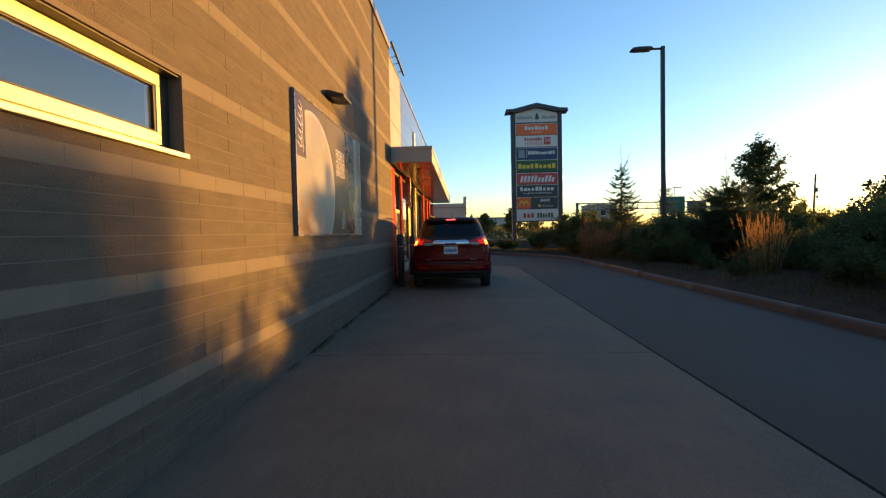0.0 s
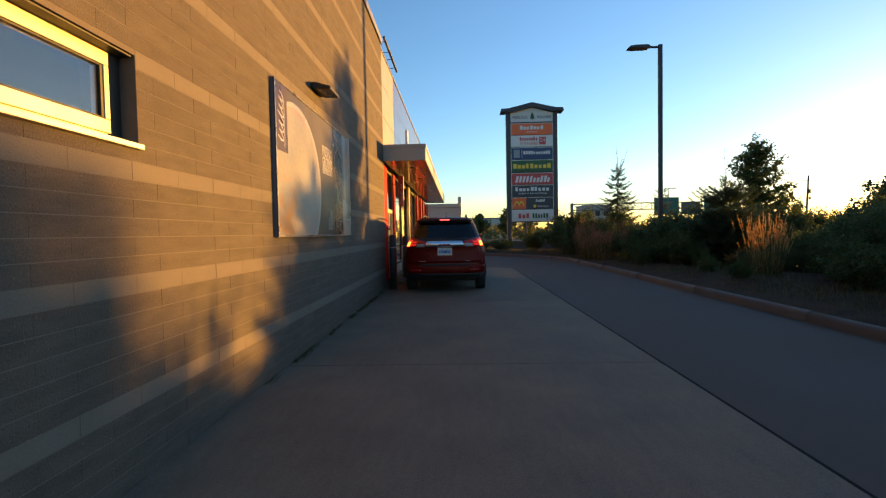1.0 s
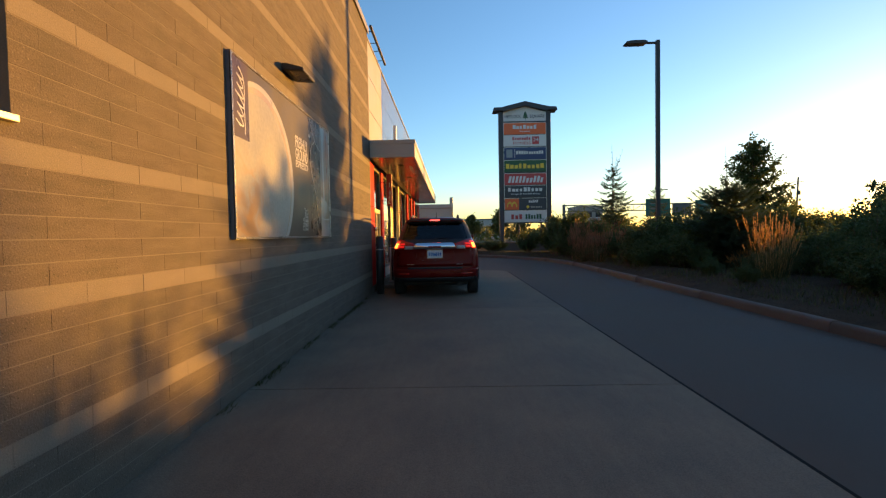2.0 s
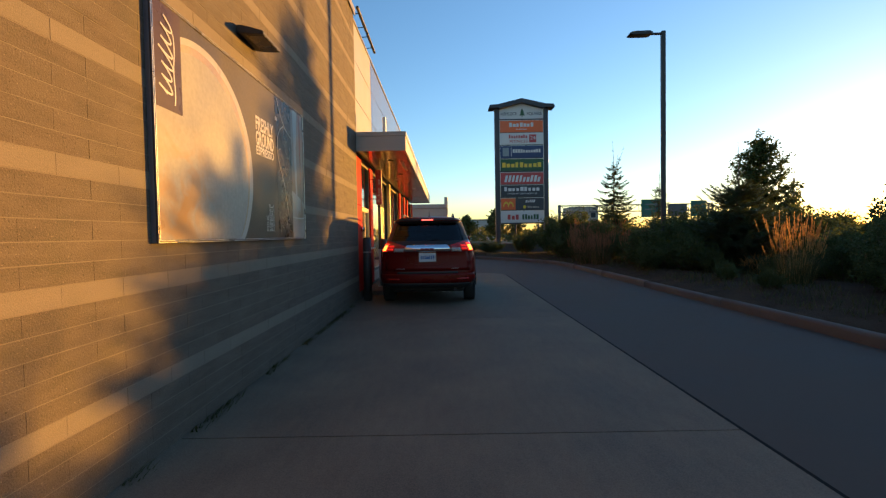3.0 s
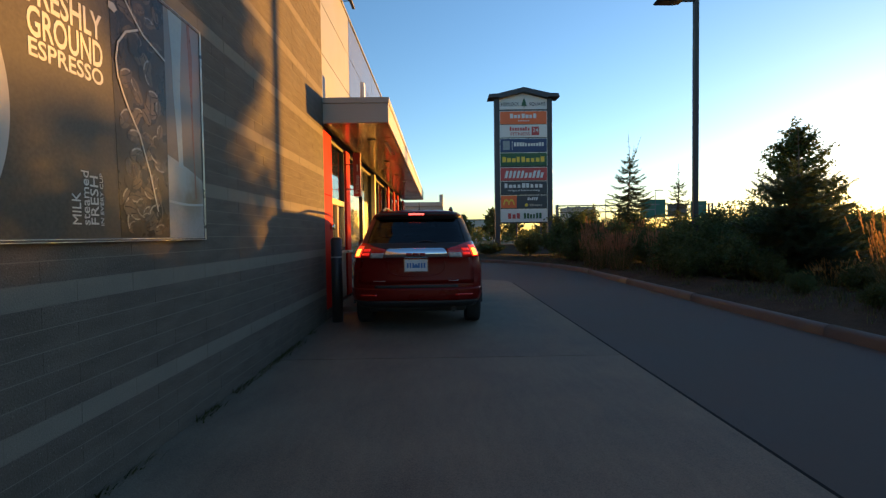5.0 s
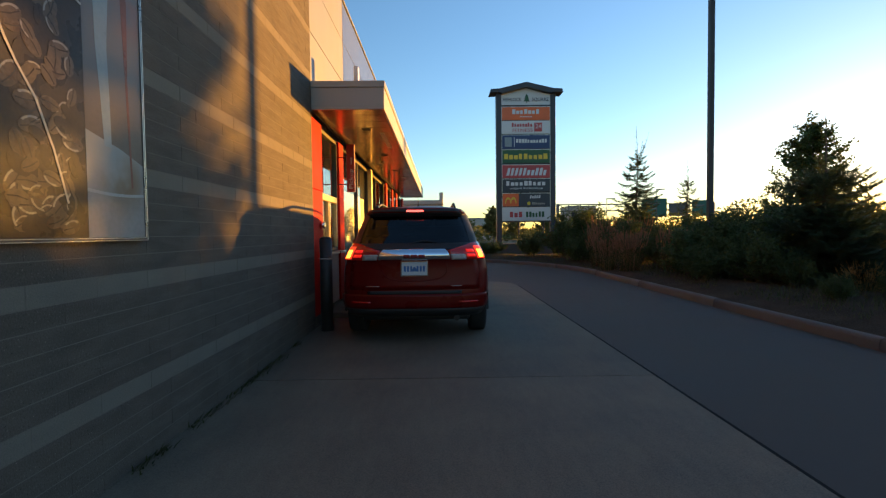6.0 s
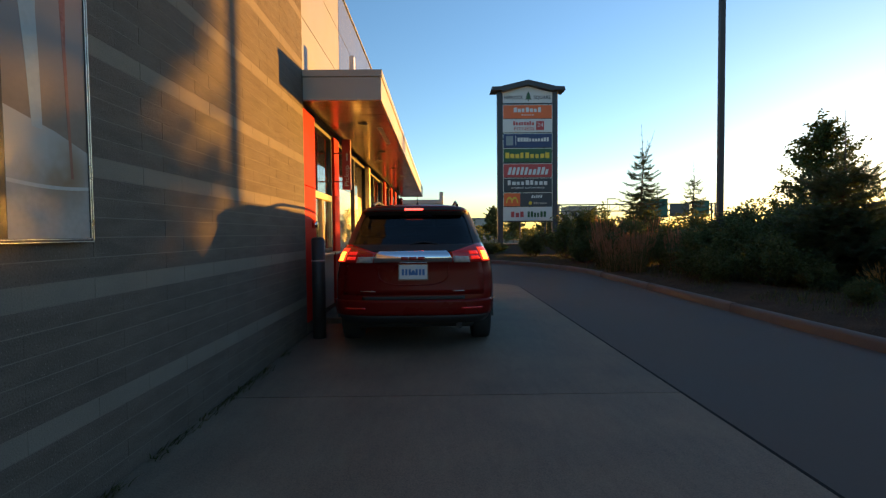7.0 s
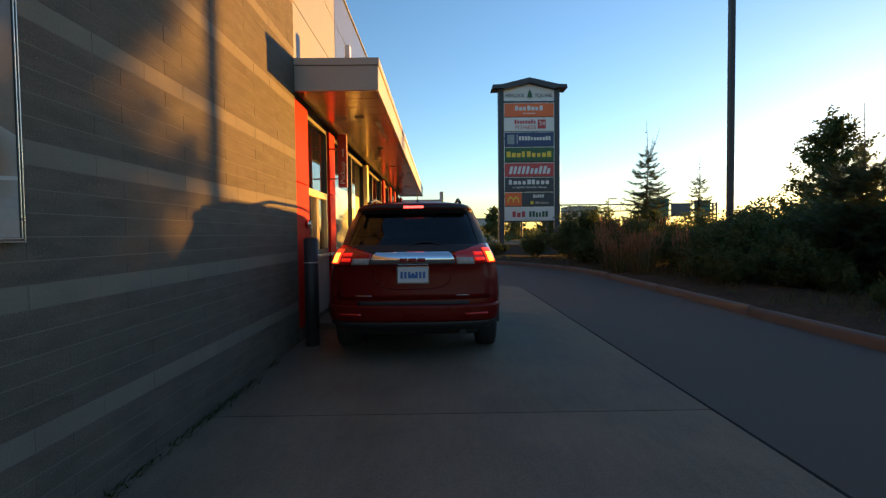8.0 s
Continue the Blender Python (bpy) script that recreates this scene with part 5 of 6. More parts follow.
def spruce(label, height, radius, seed, base=0.25, density=1.0, leaders=((0, 0, 1.1),), place=(0, 0, 0), bulge=0.8, step=0.16, needle=0.05, thin_top=1.0, rise=(0.12, 0.26)):
    """Whorls of drooping branches with flat sprays of needles; bare leaders on top."""
    rng = random.Random(seed)
    t = thing("spruce_tree", label, "tree", place)
    trunk = bmesh.new()
    limb(trunk, [Vector((0.03 * math.sin(k), 0.03 * math.cos(k * 1.3), height * k / 8 - (0.2 if k == 0 else 0))) for k in range(9)], 0.035 * height / 3 + 0.02, 0.008, 8)
    verts, faces = [], []

    def spray(p, tw, ln, pairs):
        flat = tw.cross(Vector((rng.gauss(0, 0.25), rng.gauss(0, 0.25), 1)))
        flat = flat.normalized() if flat.length > 1e-4 else Vector((1, 0, 0))
        up = flat.cross(tw)
        w0 = flat * 0.004
        k0 = len(verts)
        verts.extend((p - w0, p + w0, p + tw * ln))
        faces.append((k0, k0 + 1, k0 + 2))
        for b in range(pairs):
            bp = p + tw * ln * (b + 0.3) / pairs
            for sg in (-1, 1):
                bw = (tw * 0.75 + flat * sg * 0.8 + up * rng.uniform(-0.25, 0.5)).normalized()
                wv = tw * (ln / pairs * 0.34)
                k0 = len(verts)
                verts.extend((bp - wv, bp + wv, bp + bw * needle * rng.uniform(0.8, 1.2)))
                faces.append((k0, k0 + 1, k0 + 2))

    z = base
    while z < height * 0.95:
        f = (z - base) / (height - base)
        reach = radius * (1 - f) ** bulge + 0.08
        turn = rng.uniform(0, math.tau)
        count = 6 if f < 0.7 else 5
        for k in range(count):
            a = turn + math.tau * k / count + rng.uniform(-0.3, 0.3)
            r = reach * rng.uniform(0.62, 1.12)
            droop, lift = rng.uniform(0.10, 0.28) * r, rng.uniform(*rise) * r
            zj = max(0.06, z + rng.uniform(-0.07, 0.07))
            pts = []
            for q in range(7):
                s = q / 6
                pts.append(Vector((math.cos(a) * r * s, math.sin(a) * r * s, zj - droop * math.sin(s * 2.4) + lift * s * s + (0.25 * r * s if f > 0.75 else 0))))
            limb(trunk, pts, 0.010 + 0.010 * (1 - f), 0.003, 4)
            n = int((6 + 20 * r) * density * (1.0 if f < 0.6 else thin_top))
            for j in range(n):
                s = 0.10 + 0.90 * (j + rng.random()) / n
                q = min(5, int(s * 6))
                p = pts[q].lerp(pts[q + 1], s * 6 - q)
                out = (pts[q + 1] - pts[q]).normalized()
                sw = Vector((-out.y, out.x, 0)) * (1 if j % 2 else -1)
                tw = (out * rng.uniform(0.6, 1.0) + sw * rng.uniform(0.5, 1.0) * (1.1 - s * 0.6) + Vector((0, 0, rng.uniform(-0.30, 0.10)))).normalized()
                spray(p, tw, (0.08 + 0.26 * (1 - s)) * min(1.0, 0.35 + r), 6)
            spray(pts[-2], (pts[-1] - pts[-2]).normalized(), 0.16, 7)
        z += rng.uniform(0.75, 1.25) * step * (1 - 0.35 * f)
    for dx, dy, up_to in leaders:
        root, tip = Vector((0, 0, height * 0.88)), Vector((dx, dy, height * up_to))
        mid = root.lerp(tip, 0.5) + Vector((0.02, 0, 0))
        limb(trunk, [root, mid, tip], 0.013, 0.004, 5)
        for j in range(22):
            s = rng.random()
            a = rng.uniform(0, math.tau)
            spray(root.lerp(tip, s * 0.8), Vector((math.cos(a), math.sin(a), 0.7)).normalized(), rng.uniform(0.08, 0.24) * (1.15 - s), 4)
    part("trunk", trunk, M["bark"], t)
    from_arrays("crown", verts, faces, M["spruce"], t)
    return t


def broadleaf(label, height, spread, seed, place, leaves=5000, size=0.11, low=0.3, material="leaf", boughs=46, taper=0.72):
    """A young leafy tree: rising boughs within an uneven cone, twigs and folded leaves along them."""
    rng = random.Random(seed)
    t = thing("leafy_tree", label, "tree", place)
    trunk = bmesh.new()
    stem = [Vector((0, 0, -0.2)), Vector((0.04, 0.02, height * 0.25)), Vector((-0.05, 0.05, height * 0.5)), Vector((0.03, 0.0, height * 0.75)), Vector((0.0, 0.04, height * 0.96))]
    limb(trunk, stem, 0.016 * height, 0.01, 8)
    twigs = []
    for k in range(boughs):
        f = (k + rng.random()) / boughs
        z0 = height * (low + (0.90 - low) * f)
        a = k * 2.4 + rng.uniform(-0.5, 0.5)
        wide = spread * (1 - f) ** taper * rng.uniform(0.78, 1.06) + 0.10
        if f < 0.12:
            wide *= 0.8
        root = Vector((0, 0, z0))
        tip = Vector((math.cos(a) * wide, math.sin(a) * wide, min(height, z0 + wide * rng.uniform(0.25, 0.75) + 0.08)))
        mid = root.lerp(tip, 0.5) + Vector((0, 0, -0.06 * wide))
        limb(trunk, [root, mid, tip], 0.008 + 0.012 * wide, 0.004, 5)
        for j in range(4 + int(7 * wide)):
            s = rng.uniform(0.12, 1.0)
            p = root.lerp(mid, s * 2) if s < 0.5 else mid.lerp(tip, s * 2 - 1)
            e = p + Vector((rng.gauss(0, 0.17), rng.gauss(0, 0.17), rng.gauss(0.08, 0.13)))
            limb(trunk, [p, e], 0.006, 0.002, 3)
            twigs.append((p, e))
        twigs.append((mid.lerp(tip, 0.7), tip + (tip - mid) * 0.15))
    twigs += [(Vector((0, 0, height * 0.9)), Vector((0.02, 0, height)))] * 2
    places, ways = [], []
    for j in range(leaves):
        p, e = rng.choice(twigs)
        q = p.lerp(e, rng.random() * 1.05) + Vector((rng.gauss(0, 0.05), rng.gauss(0, 0.05), rng.gauss(0, 0.05)))
        places.append(q)
        ways.append((rng.gauss(0, 1), rng.gauss(0, 1), rng.gauss(-0.2, 0.8)))
    v, f = leaf_cards(places, ways, size, rng)
    part("trunk", trunk, M["bark"], t)
    from_arrays("crown", v, f, M[material], t)
    return t


def shrub(label, height, radius, seed, place, leaves=4200, size=0.085, material="shrub", group="shrubs in the planting bed"):
    rng = random.Random(seed)
    t = thing("shrub", label, "shrub", place, group=group)
    stems = bmesh.new()
    twigs = []
    for k in range(26):
        a, lean = rng.uniform(0, math.tau), rng.random() ** 0.6
        tip = Vector((math.cos(a) * radius * lean, math.sin(a) * radius * lean, height * (1 - 0.45 * lean ** 2) * rng.uniform(0.75, 1.08)))
        root = Vector((math.cos(a) * 0.12 * radius, math.sin(a) * 0.12 * radius, -0.05))
        mid = root.lerp(tip, 0.5) + Vector((math.cos(a), math.sin(a), 0)) * 0.12 * radius
        limb(stems, [root, mid, tip], 0.014, 0.004, 4)
        twigs += [(root.lerp(mid, 0.5), mid), (mid, tip), (mid, tip)]
        for j in range(3):
            s = rng.random()
            p = mid.lerp(tip, s)
            twigs.append((p, p + Vector((rng.gauss(0, 0.2), rng.gauss(0, 0.2), rng.gauss(0.05, 0.14)))))
    places, ways = [], []
    for j in range(leaves):
        p, e = rng.choice(twigs)
        q = p.lerp(e, rng.random() * 1.08) + Vector((rng.gauss(0, 0.06), rng.gauss(0, 0.06), rng.gauss(0, 0.06)))
        q.z = max(q.z, 0.02)
        places.append(q)
        ways.append((rng.gauss(0, 1), rng.gauss(0, 1), rng.gauss(0.3, 0.8)))
    v, f = leaf_cards(places, ways, size, rng)
    part("stem", stems, M["bark"], t)
    from_arrays("foliage", v, f, M[material], t)
    return t


def blade_strip(verts, faces, root, way, length, width, bend, rng, n=4):
    side_way = Vector((-way.y, way.x, 0)).normalized() if Vector((way.x, way.y, 0)).length > 1e-4 else Vector((1, 0, 0))
    k = len(verts)
    for i in range(n + 1):
        s = i / n
        p = root + way * length * s + Vector((way.x, way.y, 0)) * bend * s * s * length - Vector((0, 0, 1)) * bend * 0.5 * s * s * length
        w = width * (1 - s) ** 0.6 * 0.5
        verts += [p - side_way * w, p + side_way * w]
    for i in range(n):
        a = k + 2 * i
        faces.append((a, a + 1, a + 3, a + 2))


def plume_grass(label, height, radius, seed, place, plumes=95, blades=170, group="feathery grasses", head_key="straw", head_label="dry golden feathery plumes"):
    rng = random.Random(seed)
    t = thing("ornamental_grass", label, "grass clump", place, group=group)
    v, f = [], []
    for k in range(blades):
        a, r = rng.uniform(0, math.tau), radius * 0.5 * rng.random() ** 0.5
        root = Vector((math.cos(a) * r, math.sin(a) * r, -0.03))
        way = Vector((math.cos(a) * rng.uniform(0.05, 0.45), math.sin(a) * rng.uniform(0.05, 0.45), 1)).normalized()
        blade_strip(v, f, root, way, height * rng.uniform(0.3, 0.8), 0.010, rng.uniform(0.1, 0.5), rng)
    from_arrays("leaf_tuft", v, f, M["blade"], t)
    v, f = [], []
    for k in range(plumes):
        a, r = rng.uniform(0, math.tau), radius * 0.55 * rng.random() ** 0.5
        root = Vector((math.cos(a) * r, math.sin(a) * r, -0.03))
        lean = rng.uniform(0.0, 0.34)
        way = Vector((math.cos(a) * lean, math.sin(a) * lean, 1)).normalized()
        ln = height * rng.uniform(0.55, 1.04)
        blade_strip(v, f, root, way, ln * 0.82, 0.004, 0.05, rng, 3)
        head = root + way * ln * 0.80
        for j in range(34):
            s = rng.random()
            p = head + way * ln * 0.22 * s
            q = (way * 1.6 + Vector((rng.gauss(0, 0.28), rng.gauss(0, 0.28), rng.gauss(0.2, 0.2)))).normalized()
            wv = q.cross(Vector((rng.gauss(0, 1), rng.gauss(0, 1), 0.1))).normalized() * 0.0055
            i0 = len(v)
            ls = 0.06 * math.sin(math.pi * (0.15 + 0.8 * s)) + 0.012
            v += [p - wv, p + wv, p + q * ls]
            f.append((i0, i0 + 1, i0 + 2))
    from_arrays("plume", v, f, M[head_key], t, head_label)
    return t


# trees seen over the bed
spruce("slender dark green spruce with long bare leaders", 4.35, 1.72, 11, 0.25, 1.8, ((-0.05, 0, 1.24), (0.5, 0.1, 1.19), (0.15, -0.1, 1.1)), (7.66, 22.84, -0.02), 0.80, 0.25, 0.08, rise=(0.05, 0.16))
spruce("small sparse young spruce", 3.55, 1.1, 12, 0.4, 1.4, ((0, 0, 1.2),), (10.25, 24.0, -0.02), 0.8, 0.24, 0.06, rise=(0.05, 0.16))
spruce("dense wide young spruce with an airy tip", 2.45, 1.5, 13, 0.05, 2.9, ((0, 0, 1.46), (0.12, 0.1, 1.22), (-0.16, 0.05, 1.16)), (7.9, 14.5, 0.1), 0.40, 0.085, 0.075, 0.5)
broadleaf("leafy young tree standing behind the spruce", 5.3, 1.7, 27, (13.0, 21.05, 0.0), 10500, 0.13, 0.08, boughs=66, taper=0.62)
broadleaf("thin leafy tree catching the low sun", 2.5, 1.0, 22, (12.0, 13.9, 0.0), 1500, 0.12, 0.3, boughs=22, taper=0.5)

# hedge-like shrubs, in drifts along the bed
forms = [shrub("dense dark green shrub", 1.55, 0.95, 31, (6.9, 18.6, 0.1)),
         shrub("dense dark green shrub", 1.75, 1.0, 32, (8.4, 18.9, 0.1)),
         shrub("loose low green shrub", 1.15, 0.85, 33, (5.6, 22.6, 0.1))]
more = [(1, 7.9, 17.4, 1.08), (1, 6.3, 20.4, 0.95), (0, 9.6, 19.3, 1.25), (1, 10.9, 19.2, 1.25), (1, 6.6, 16.35, 0.92), (2, 6.3, 16.4, 1.0), (0, 7.7, 15.9, 1.05),
        (1, 9.4, 16.9, 1.12), (1, 10.8, 17.6, 1.15), (1, 12.3, 19.0, 1.34), (0, 8.6, 16.4, 1.1), (1, 7.6, 23.3, 1.3), (2, 6.6, 14.6, 0.85), (2, 5.9, 15.4, 0.6), (2, 6.9, 13.9, 0.5),
        (1, 11.6, 18.2, 1.1), (1, 12.9, 18.6, 1.15), (1, 14.9, 20.8, 1.2), (0, 16.6, 22.6, 1.25), (1, 18.4, 24.0, 1.25), (0, 16.2, 24.4, 1.2), (1, 20.4, 25.6, 1.3), (1, 10.6, 20.6, 1.2), (1, 12.2, 21.0, 1.25),
        (1, 10.4, 11.4, 1.05), (0, 9.5, 10.9, 1.15), (1, 10.6, 12.3, 1.08), (0, 10.2, 10.4, 1.15), (1, 11.6, 13.3, 1.1), (0, 12.6, 14.4, 1.1), (0, 8.9, 9.4, 1.2), (1, 8.6, 7.9, 1.15),
        (0, 7.6, 6.8, 1.1), (1, 8.6, 5.6, 1.15), (2, 6.7, 8.4, 0.6), (2, 6.5, 7.0, 0.65), (2, 7.4, 9.6, 0.7), (2, 7.9, 12.2, 0.5), (2, 8.5, 12.9, 0.5), (2, 7.3, 12.3, 0.42), (2, 6.2, 12.2, 0.32), (2, 6.0, 10.6, 0.3), (0, 8.3, 10.3, 0.85),
        (2, 10.9, 14.6, 1.0), (2, 10.2, 13.9, 0.9), (2, 9.3, 12.9, 0.85), (2, 8.9, 12.3, 0.7), (1, 5.6, 24.9, 1.28), (1, 6.9, 25.2, 1.38), (1, 8.9, 25.5, 1.15), (2, 4.3, 26.6, 0.95), (0, 6.3, 27.4, 1.1), (1, 7.9, 28.3, 1.15), (0, 9.6, 27.5, 1.1),
        (2, 2.6, 28.8, 0.8), (2, 1.2, 29.4, 0.75), (2, -0.8, 29.7, 0.8), (0, 7.3, 22.0, 1.0), (1, 9.0, 21.4, 1.1), (1, 11.6, 23.2, 1.1)]
rng = random.Random(3)
for k, x, y, s in more:
    z, wide = bed_z(x, y), 1.45 if y > 28.5 else 1.0
    c = copy_thing(forms[k], pose(x, y, z - 0.02, 0, 0, rng.uniform(0, 360)) @ Matrix.Diagonal((s * rng.uniform(0.9, 1.1) * wide, s * rng.uniform(0.9, 1.1) * wide, s / wide, 1)))

# tall narrow shrubs added to cast shade on the block wall, first two unseen
for x, y, s in ((20.0, 28.1, 1.76), (19.2, 27.1, 1.70), (16.0, 17.95, 1.88), (16.9, 19.0, 1.95), (15.2, 16.95, 1.82)):
    copy_thing(forms[1], pose(x, y, bed_z(x, y) - 0.02, 0, 0, 40 * x) @ Matrix.Diagonal((0.68, 0.68, s, 1)))

# feathery grasses
gforms = [plume_grass("clump of tall golden feather grass", 1.38, 0.5, 41, (6.85, 11.15, bed_z(6.85, 11.15)), 85, 180),
          plume_grass("clump of rust-tinged feather grass", 1.2, 0.6, 42, (5.5, 18.4, bed_z(5.5, 18.4)), 110, 260, head_key="rust", head_label="rust-tinged feathery plumes")]
for k, x, y, s in ((0, 7.15, 11.35, 0.88), 
                   (1, 5.2, 19.2, 0.85), (1, 5.9, 19.4, 0.95), (1, 6.5, 20.4, 1.0), (1, 5.4, 20.5, 1.0), (1, 6.3, 17.4, 1.0), (1, 5.8, 21.4, 1.2), (1, 7.0, 21.8, 1.35), (1, 6.4, 22.6, 1.4)):
    copy_thing(gforms[k], pose(x, y, bed_z(x, y) - 0.01, 0, 0, rng.uniform(0, 360)) @ Matrix.Diagonal((s, s, s, 1)))

for x, y, s in ((7.95, 13.5, 0.40), (8.35, 13.75, 0.36), (7.6, 13.2, 0.30)):
    c = copy_thing(gforms[0], pose(x, y, bed_z(x, y) - 0.01, 0, 0, rng.uniform(0, 360)) @ Matrix.Diagonal((0.9, 0.9, s, 1)))
    tagged(c, "low dry grass tuft under the spruce")

# low rough grass over the bed and along the wall's foot
v, f = [], []
for k in range(20000):
    y = rng.uniform(3, 30)
    x = 5.3 + 7.1 * rng.random() ** 1.2
    if y > 19.0:
        a = rng.uniform(0, 1.4)
        r = 9.6 + 0.25 + 6 * rng.random() ** 1.4
        x, y = -4.9 + r * math.cos(a), 19.0 + r * math.sin(a)
    if noise.noise(Vector((x * 0.6, y * 0.6, 7))) < -0.12:
        continue
    a = rng.uniform(0, math.tau)
    way = Vector((math.cos(a) * 0.35, math.sin(a) * 0.35, 1)).normalized()
    blade_strip(v, f, Vector((x, y, bed_z(x, y) - 0.01)), way, rng.uniform(0.05, 0.15) * (1.0 if x < 5.6 else 1.7), 0.012, rng.uniform(0.1, 0.7), rng, 3)
tagged(from_arrays("bed_grass", v, f, M["blade"]), "rough low grass and weeds over the planting bed", "grass", kind="stuff")
v, f = [], []
for k in range(900):
    y = 4.5 + 6.5 * rng.random()
    if noise.noise(Vector((0, y * 1.7, 2))) < -0.05:
        continue
    x = WX + 0.012 + abs(rng.gauss(0, 0.035))
    a = rng.uniform(-1.2, 1.2)
    way = Vector((math.cos(a) * 0.6, math.sin(a) * 0.6, 1)).normalized()
    blade_strip(v, f, Vector((x, y, 0.008)), way, rng.uniform(0.03, 0.10), 0.010, rng.uniform(0.1, 0.8), rng, 3)
tagged(from_arrays("wall_weeds", v, f, M["blade"]), "small weeds growing along the foot of the wall", "weeds", kind="stuff")

# ---------------------------------------------------------------- distance

gantry = thing("sign_gantry", "highway sign gantry with truss beam", "gantry", (-0.95, 96, -0.5))
M["hwy_green"] = surface("highway_green", (0.02, 0.115, 0.085), 0.5, vary=0.1, coarse=1, fine=20, bump=0.0)
M["hwy_back"] = surface("sign_back", (0.11, 0.10, 0.095), 0.6, vary=0.1, coarse=1, fine=20, bump=0.0)
for x in (24.6, 55.5):
    for dy in (-0.6, 0.6):
        gp = bmesh.new()
        tube(gp, (x, dy, -0.2), (x, dy, 7.4), 0.16, n=10)
        part("post", gp, M["hwy_back"], gantry)
tb = bmesh.new()
for z in (5.9, 7.2):
    for dy in (-0.6, 0.6):
        tube(tb, (24.6, dy, z), (55.5, dy, z), 0.09, n=6)
x = 24.6
k = 0
while x < 55.0:
    x2 = min(x + 2.0, 55.5)
    tube(tb, (x, -0.6, 5.9 if k % 2 else 7.2), (x2, -0.6, 7.2 if k % 2 else 5.9), 0.06, n=5)
    tube(tb, (x, -0.6, 5.9), (x, -0.6, 7.2), 0.06, n=5)
    x, k = x2, k + 1
part("truss", tb, M["hwy_back"], gantry)
for a, b, z0, z1, key in ((41.0, 46.0, 4.6, 8.2, "hwy_green"), (46.4, 50.3, 4.7, 7.2, "hwy_back"), (51.0, 54.2, 4.6, 7.8, "hwy_green")):
    part("sign_face", boxed(a, b, -0.85, -0.75, z0, z1, bevel=0.03, segments=1), M[key], gantry, "green highway sign board" if key == "hwy_green" else "")
for a, b, z in ((41.8, 44.8, 7.2), (41.8, 44.0, 6.2), (51.5, 53.4, 6.8)):
    part("sign_bar", boxed(a, b, -0.87, -0.852, z - 0.1, z + 0.1), M["panel_grey"], gantry, "pale unreadable line of lettering")

wp = thing("utility_pole", "leaning wooden utility pole with fittings", "utility pole", (57, 77.5, 0))
ub = bmesh.new()
tube(ub, (0, 0, -0.3), (0.45, 0, 9.6), 0.19, 0.13, 10)
part("pole", ub, M["bark"], wp)
cr = bmesh.new()
box(cr, -0.5, 1.3, -0.05, 0.05, 8.75, 8.85)
part("crossarm", cr, M["bark"], wp)
tf = bmesh.new()
tube(tf, (0.62, 0, 6.7), (0.62, 0, 7.4), 0.2, n=12)
tube(tf, (0.7, 0, 5.7), (0.7, 0, 6.1), 0.14, n=10)
part("transformer", tf, M["hwy_back"], wp)
for x, y, h in ((30.5, 88, 7.2), (41.5, 92, 9.2)):
    ml = thing("distant_lamp_mast", "thin far-off lamp mast", "lamp mast", (x, y, 0), group="far lamp masts")
    mb = bmesh.new()
    tube(mb, (0, 0, -0.2), (0, 0, h), 0.10, 0.06, 8)
    part("mast", mb, M["hwy_back"], ml)
    hb2 = bmesh.new()
    box(hb2, -0.1, 1.5, -0.15, 0.15, h - 0.05, h + 0.12)
    part("head", hb2, M["hwy_back"], ml)

# rear wing and neighbouring low buildings
def low_building(label, place, sx, sy, h, key, windows=(), parapet=None):
    b = thing("low_building", label, "building", place)
    part("wall", boxed(-sx / 2, sx / 2, -sy / 2, sy / 2, -0.3, h), M[key], b)
    part("roof_edge", boxed(-sx / 2 - 0.1, sx / 2 + 0.1, -sy / 2 - 0.1, sy / 2 + 0.1, h + 0.001, h + 0.3, bevel=0.03, segments=1), M[parapet or "coping"], b)
    for x, z, wx, wz in windows:
        wobj = part("window", boxed(x - wx / 2, x + wx / 2, -sy / 2 - 0.05, -sy / 2 + 0.02, z - wz / 2, z + wz / 2), M["black"], b)
        part("sill", boxed(x - wx / 2 - 0.05, x + wx / 2 + 0.05, -sy / 2 - 0.12, -sy / 2 - 0.052, z - wz / 2 - 0.1, z - wz / 2 - 0.02), M["white"], wobj)
    return b


low_building("grey rear wing with pale parapet post", (-3.9, 40.5, 0), 8.0, 8.0, 3.3, "fascia", parapet="fascia")
pp = thing("parapet_post", "white boxy parapet end post", "post", (0.15, 37.0, 0))
part("shaft", boxed(-0.13, 0.13, -0.2, 0.2, -0.1, 4.15, bevel=0.02), M["fascia"], pp)
low_building("far grey flat-roofed building", (36.5, 125, 0), 7.0, 8, 7.6, "room", [(x, 5.6, 1.2, 1.3) for x in (-2.2, 0, 2.2)])
low_building("far tan flat-roofed shop building", (6.5, 120, 0), 12, 10, 4.6, "fascia", [(x, 2.0, 1.6, 1.8) for x in (-4, -1.5, 1, 3.5)])
low_building("far low grey shop building", (-14, 110, 0), 22, 10, 5.4, "room", [(x, 2.0, 1.8, 1.8) for x in (-8, -5, -2, 1, 4, 7)])

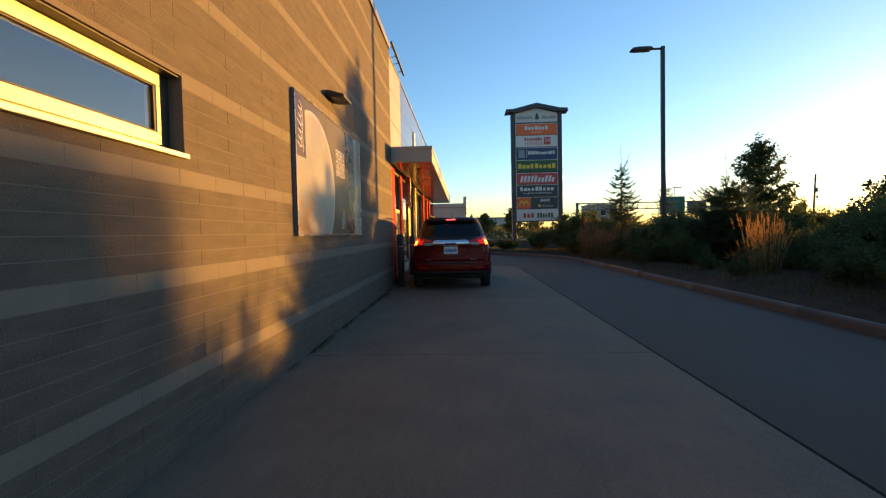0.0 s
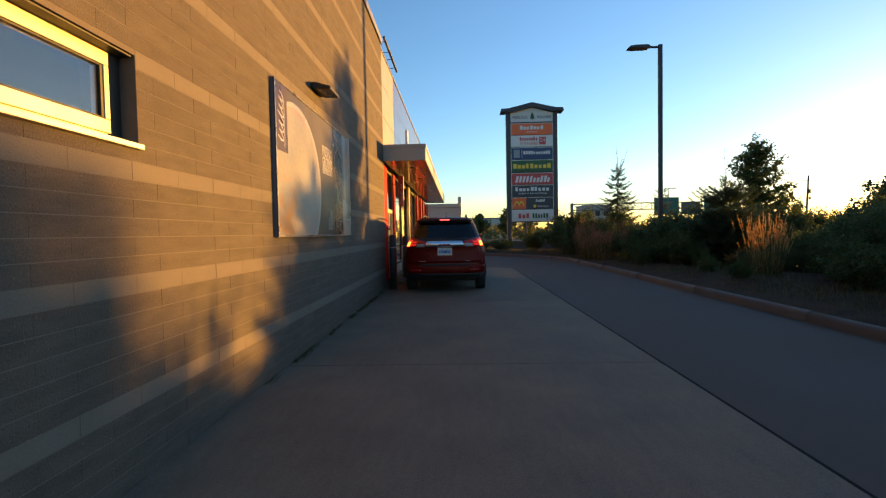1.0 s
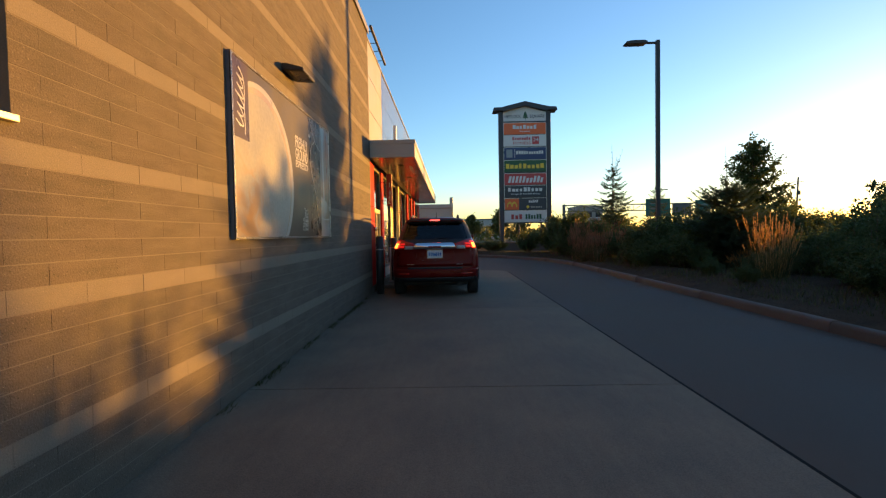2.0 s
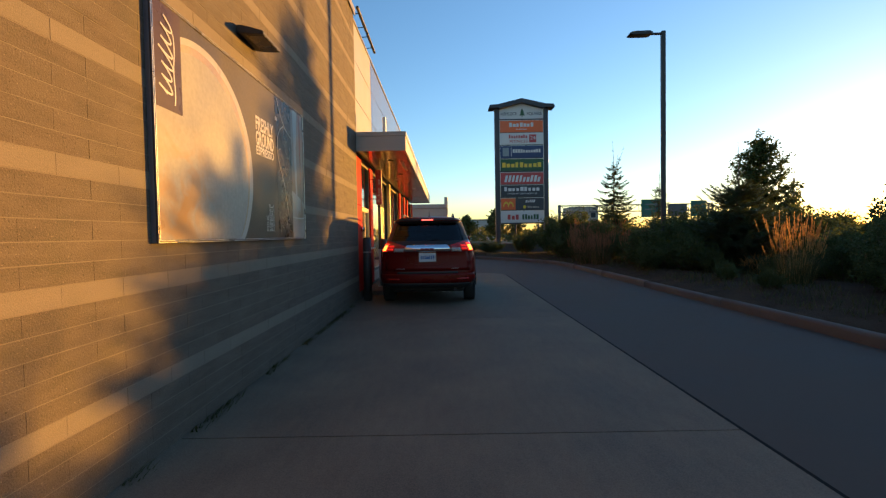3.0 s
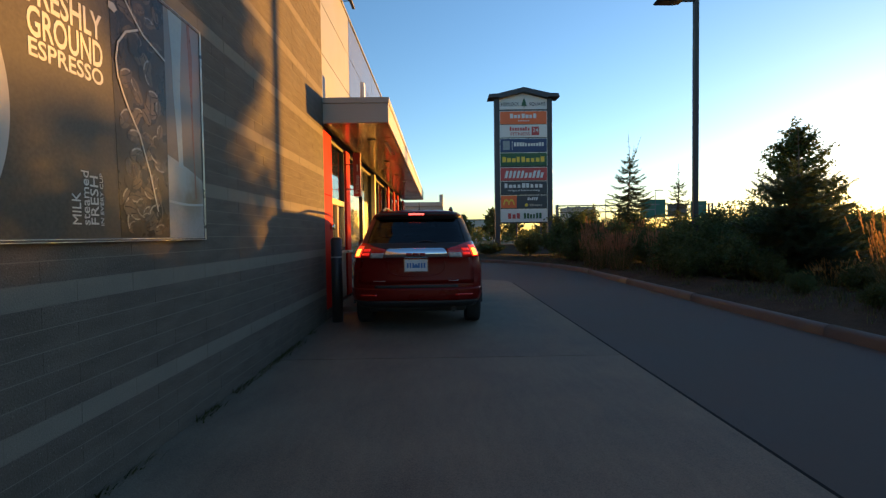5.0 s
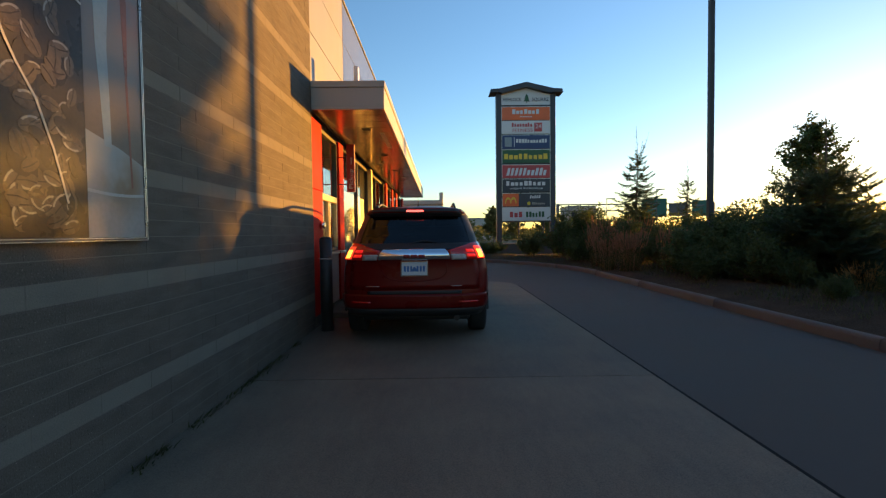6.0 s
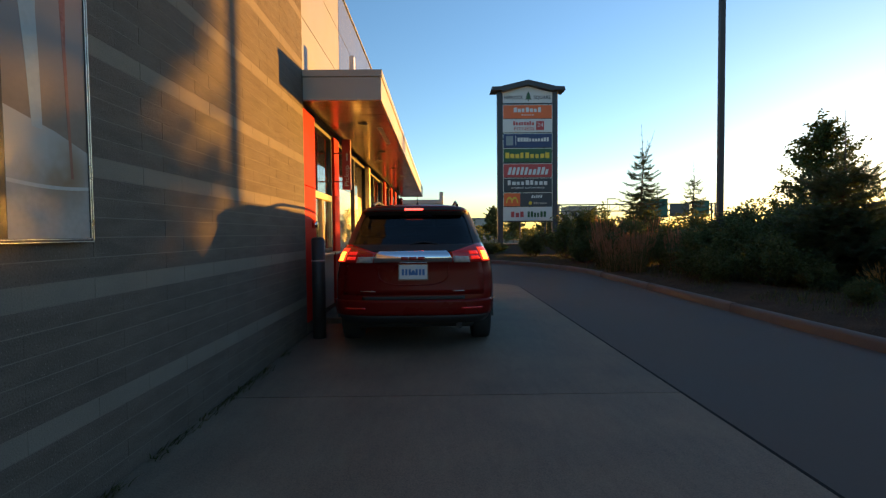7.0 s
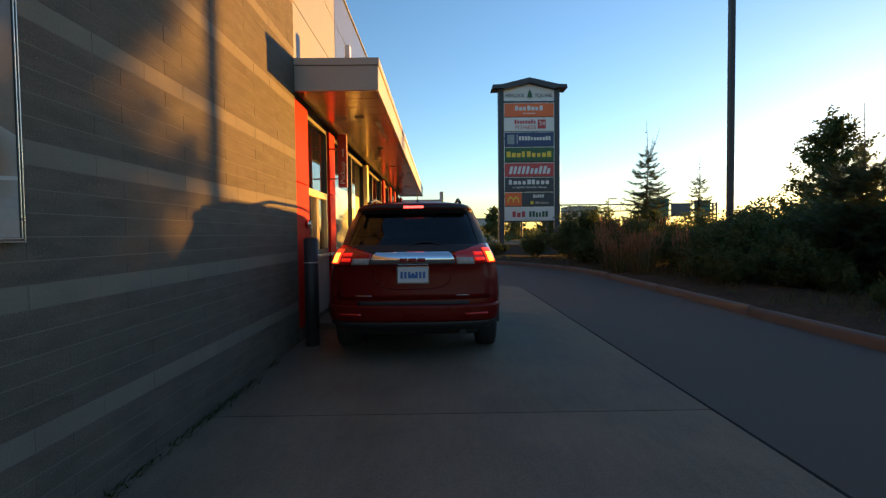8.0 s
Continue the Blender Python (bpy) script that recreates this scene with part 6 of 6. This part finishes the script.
# distant trees and hedges
for sd, x, y, h, sp in ((51, 2.9, 62, 3.9, 1.7), (52, 6.3, 58, 4.5, 1.5), (53, 1.0, 66, 3.4, 2.0), (54, 10.5, 70, 3.6, 2.2), (55, -1.5, 64, 3.4, 2.0), (56, 14.5, 66, 3.6, 2.2)):
    broadleaf("far sunlit leafy tree", h, sp, sd, (x, y, -0.05), 1500, 0.30, 0.22, "far_leaf")
v, f = [], []
rr = random.Random(9)
places, ways = [], []
for k in range(16000):
    x = rr.uniform(-60, 170)
    y = 74 + 22 * rr.random() + 0.12 * max(0, x)
    hh = 2.0 + 1.1 * noise.noise(Vector((x * 0.11, 0.3, 0))) + 0.9 * noise.noise(Vector((x * 0.5, 3.0, 0)))
    places.append((x, y, hh * rr.random() ** 0.7))
    ways.append((rr.gauss(0, 1), rr.gauss(0, 1), rr.gauss(0.3, 0.8)))
v, f = leaf_cards(places, ways, 0.62, rr, slim=0.8)
tagged(from_arrays("far_hedgerow", v, f, M["far_leaf"]), "far rough hedgerow and scrub along the highway", "hedgerow", kind="stuff")

# ---------------------------------------------------------------- the wall's blocks, last
def block_mesh(name, length, material, gap):
    bm = boxed(-0.024, 0.0, gap[0], length - gap[0], gap[1], COURSE - gap[1])
    me = bpy.data.meshes.new(name)
    bm.to_mesh(me)
    bm.free()
    me.materials.append(material)
    return me


GAPS = {False: (0.0008, 0.0026), True: (0.0038, 0.0030)}      # half joints: upright, level
brick_mesh = {False: block_mesh("block", LENGTH, M["block"], GAPS[False]), True: block_mesh("pale_block", LENGTH, M["block_light"], GAPS[True])}
rest = {False: ([], []), True: ([], [])}
singles = 0
course = -10
while BASE + (course + 1) * COURSE < TOP:
    z = BASE + course * COURSE
    pale = course % 6 == 0
    long = LENGTH
    y = 3.0 - 42 * LENGTH + (long / 2 if course % 2 else 0)
    while y < Y_END:
        a, b = max(y, -13.99), min(y + long, Y_END)
        if z + COURSE > WIN_Z0 + 0.03 and z < WIN_Z1 - 0.02:
            if WIN_Y0 < a < WIN_Y1:
                a = WIN_Y1
            if a < WIN_Y0 < b:
                b = WIN_Y0
        if b - a > 0.03:
            whole = abs(b - a - long) < 1e-4
            if whole and 2.2 <= y < 7.0 and -4 <= course <= 24 and singles < 300 and not (PY0 - 0.1 < y and y + long < PY1 and PZ0 < z < PZ1 - COURSE):
                ob = new("block", brick_mesh[pale])
                ob.parent = wall
                ob.location = (WX + 0.0006 * math.sin(y * 37 + z * 91), y, z)
                singles += 1
            else:
                vv, ff = rest[pale]
                k = len(vv)
                gap = GAPS[pale]
                x1, x0 = WX + 0.0006 * math.sin(y * 37 + z * 91), WX - 0.024
                for xx in (x0, x1):
                    for yy in (a + gap[0], b - gap[0]):
                        for zz in (z + gap[1], z + COURSE - gap[1]):
                            vv.append((xx, yy, zz))
                for q in ((0, 1, 3, 2), (4, 6, 7, 5), (0, 4, 5, 1), (2, 3, 7, 6), (0, 2, 6, 4), (1, 5, 7, 3)):
                    ff.append(tuple(k + i for i in q))
        y += long
    course += 1
for pale in (False, True):
    ob = from_arrays("block_rows", rest[pale][0], rest[pale][1], M["block_light" if pale else "block"], wall)
    tagged(ob, kind="stuff")
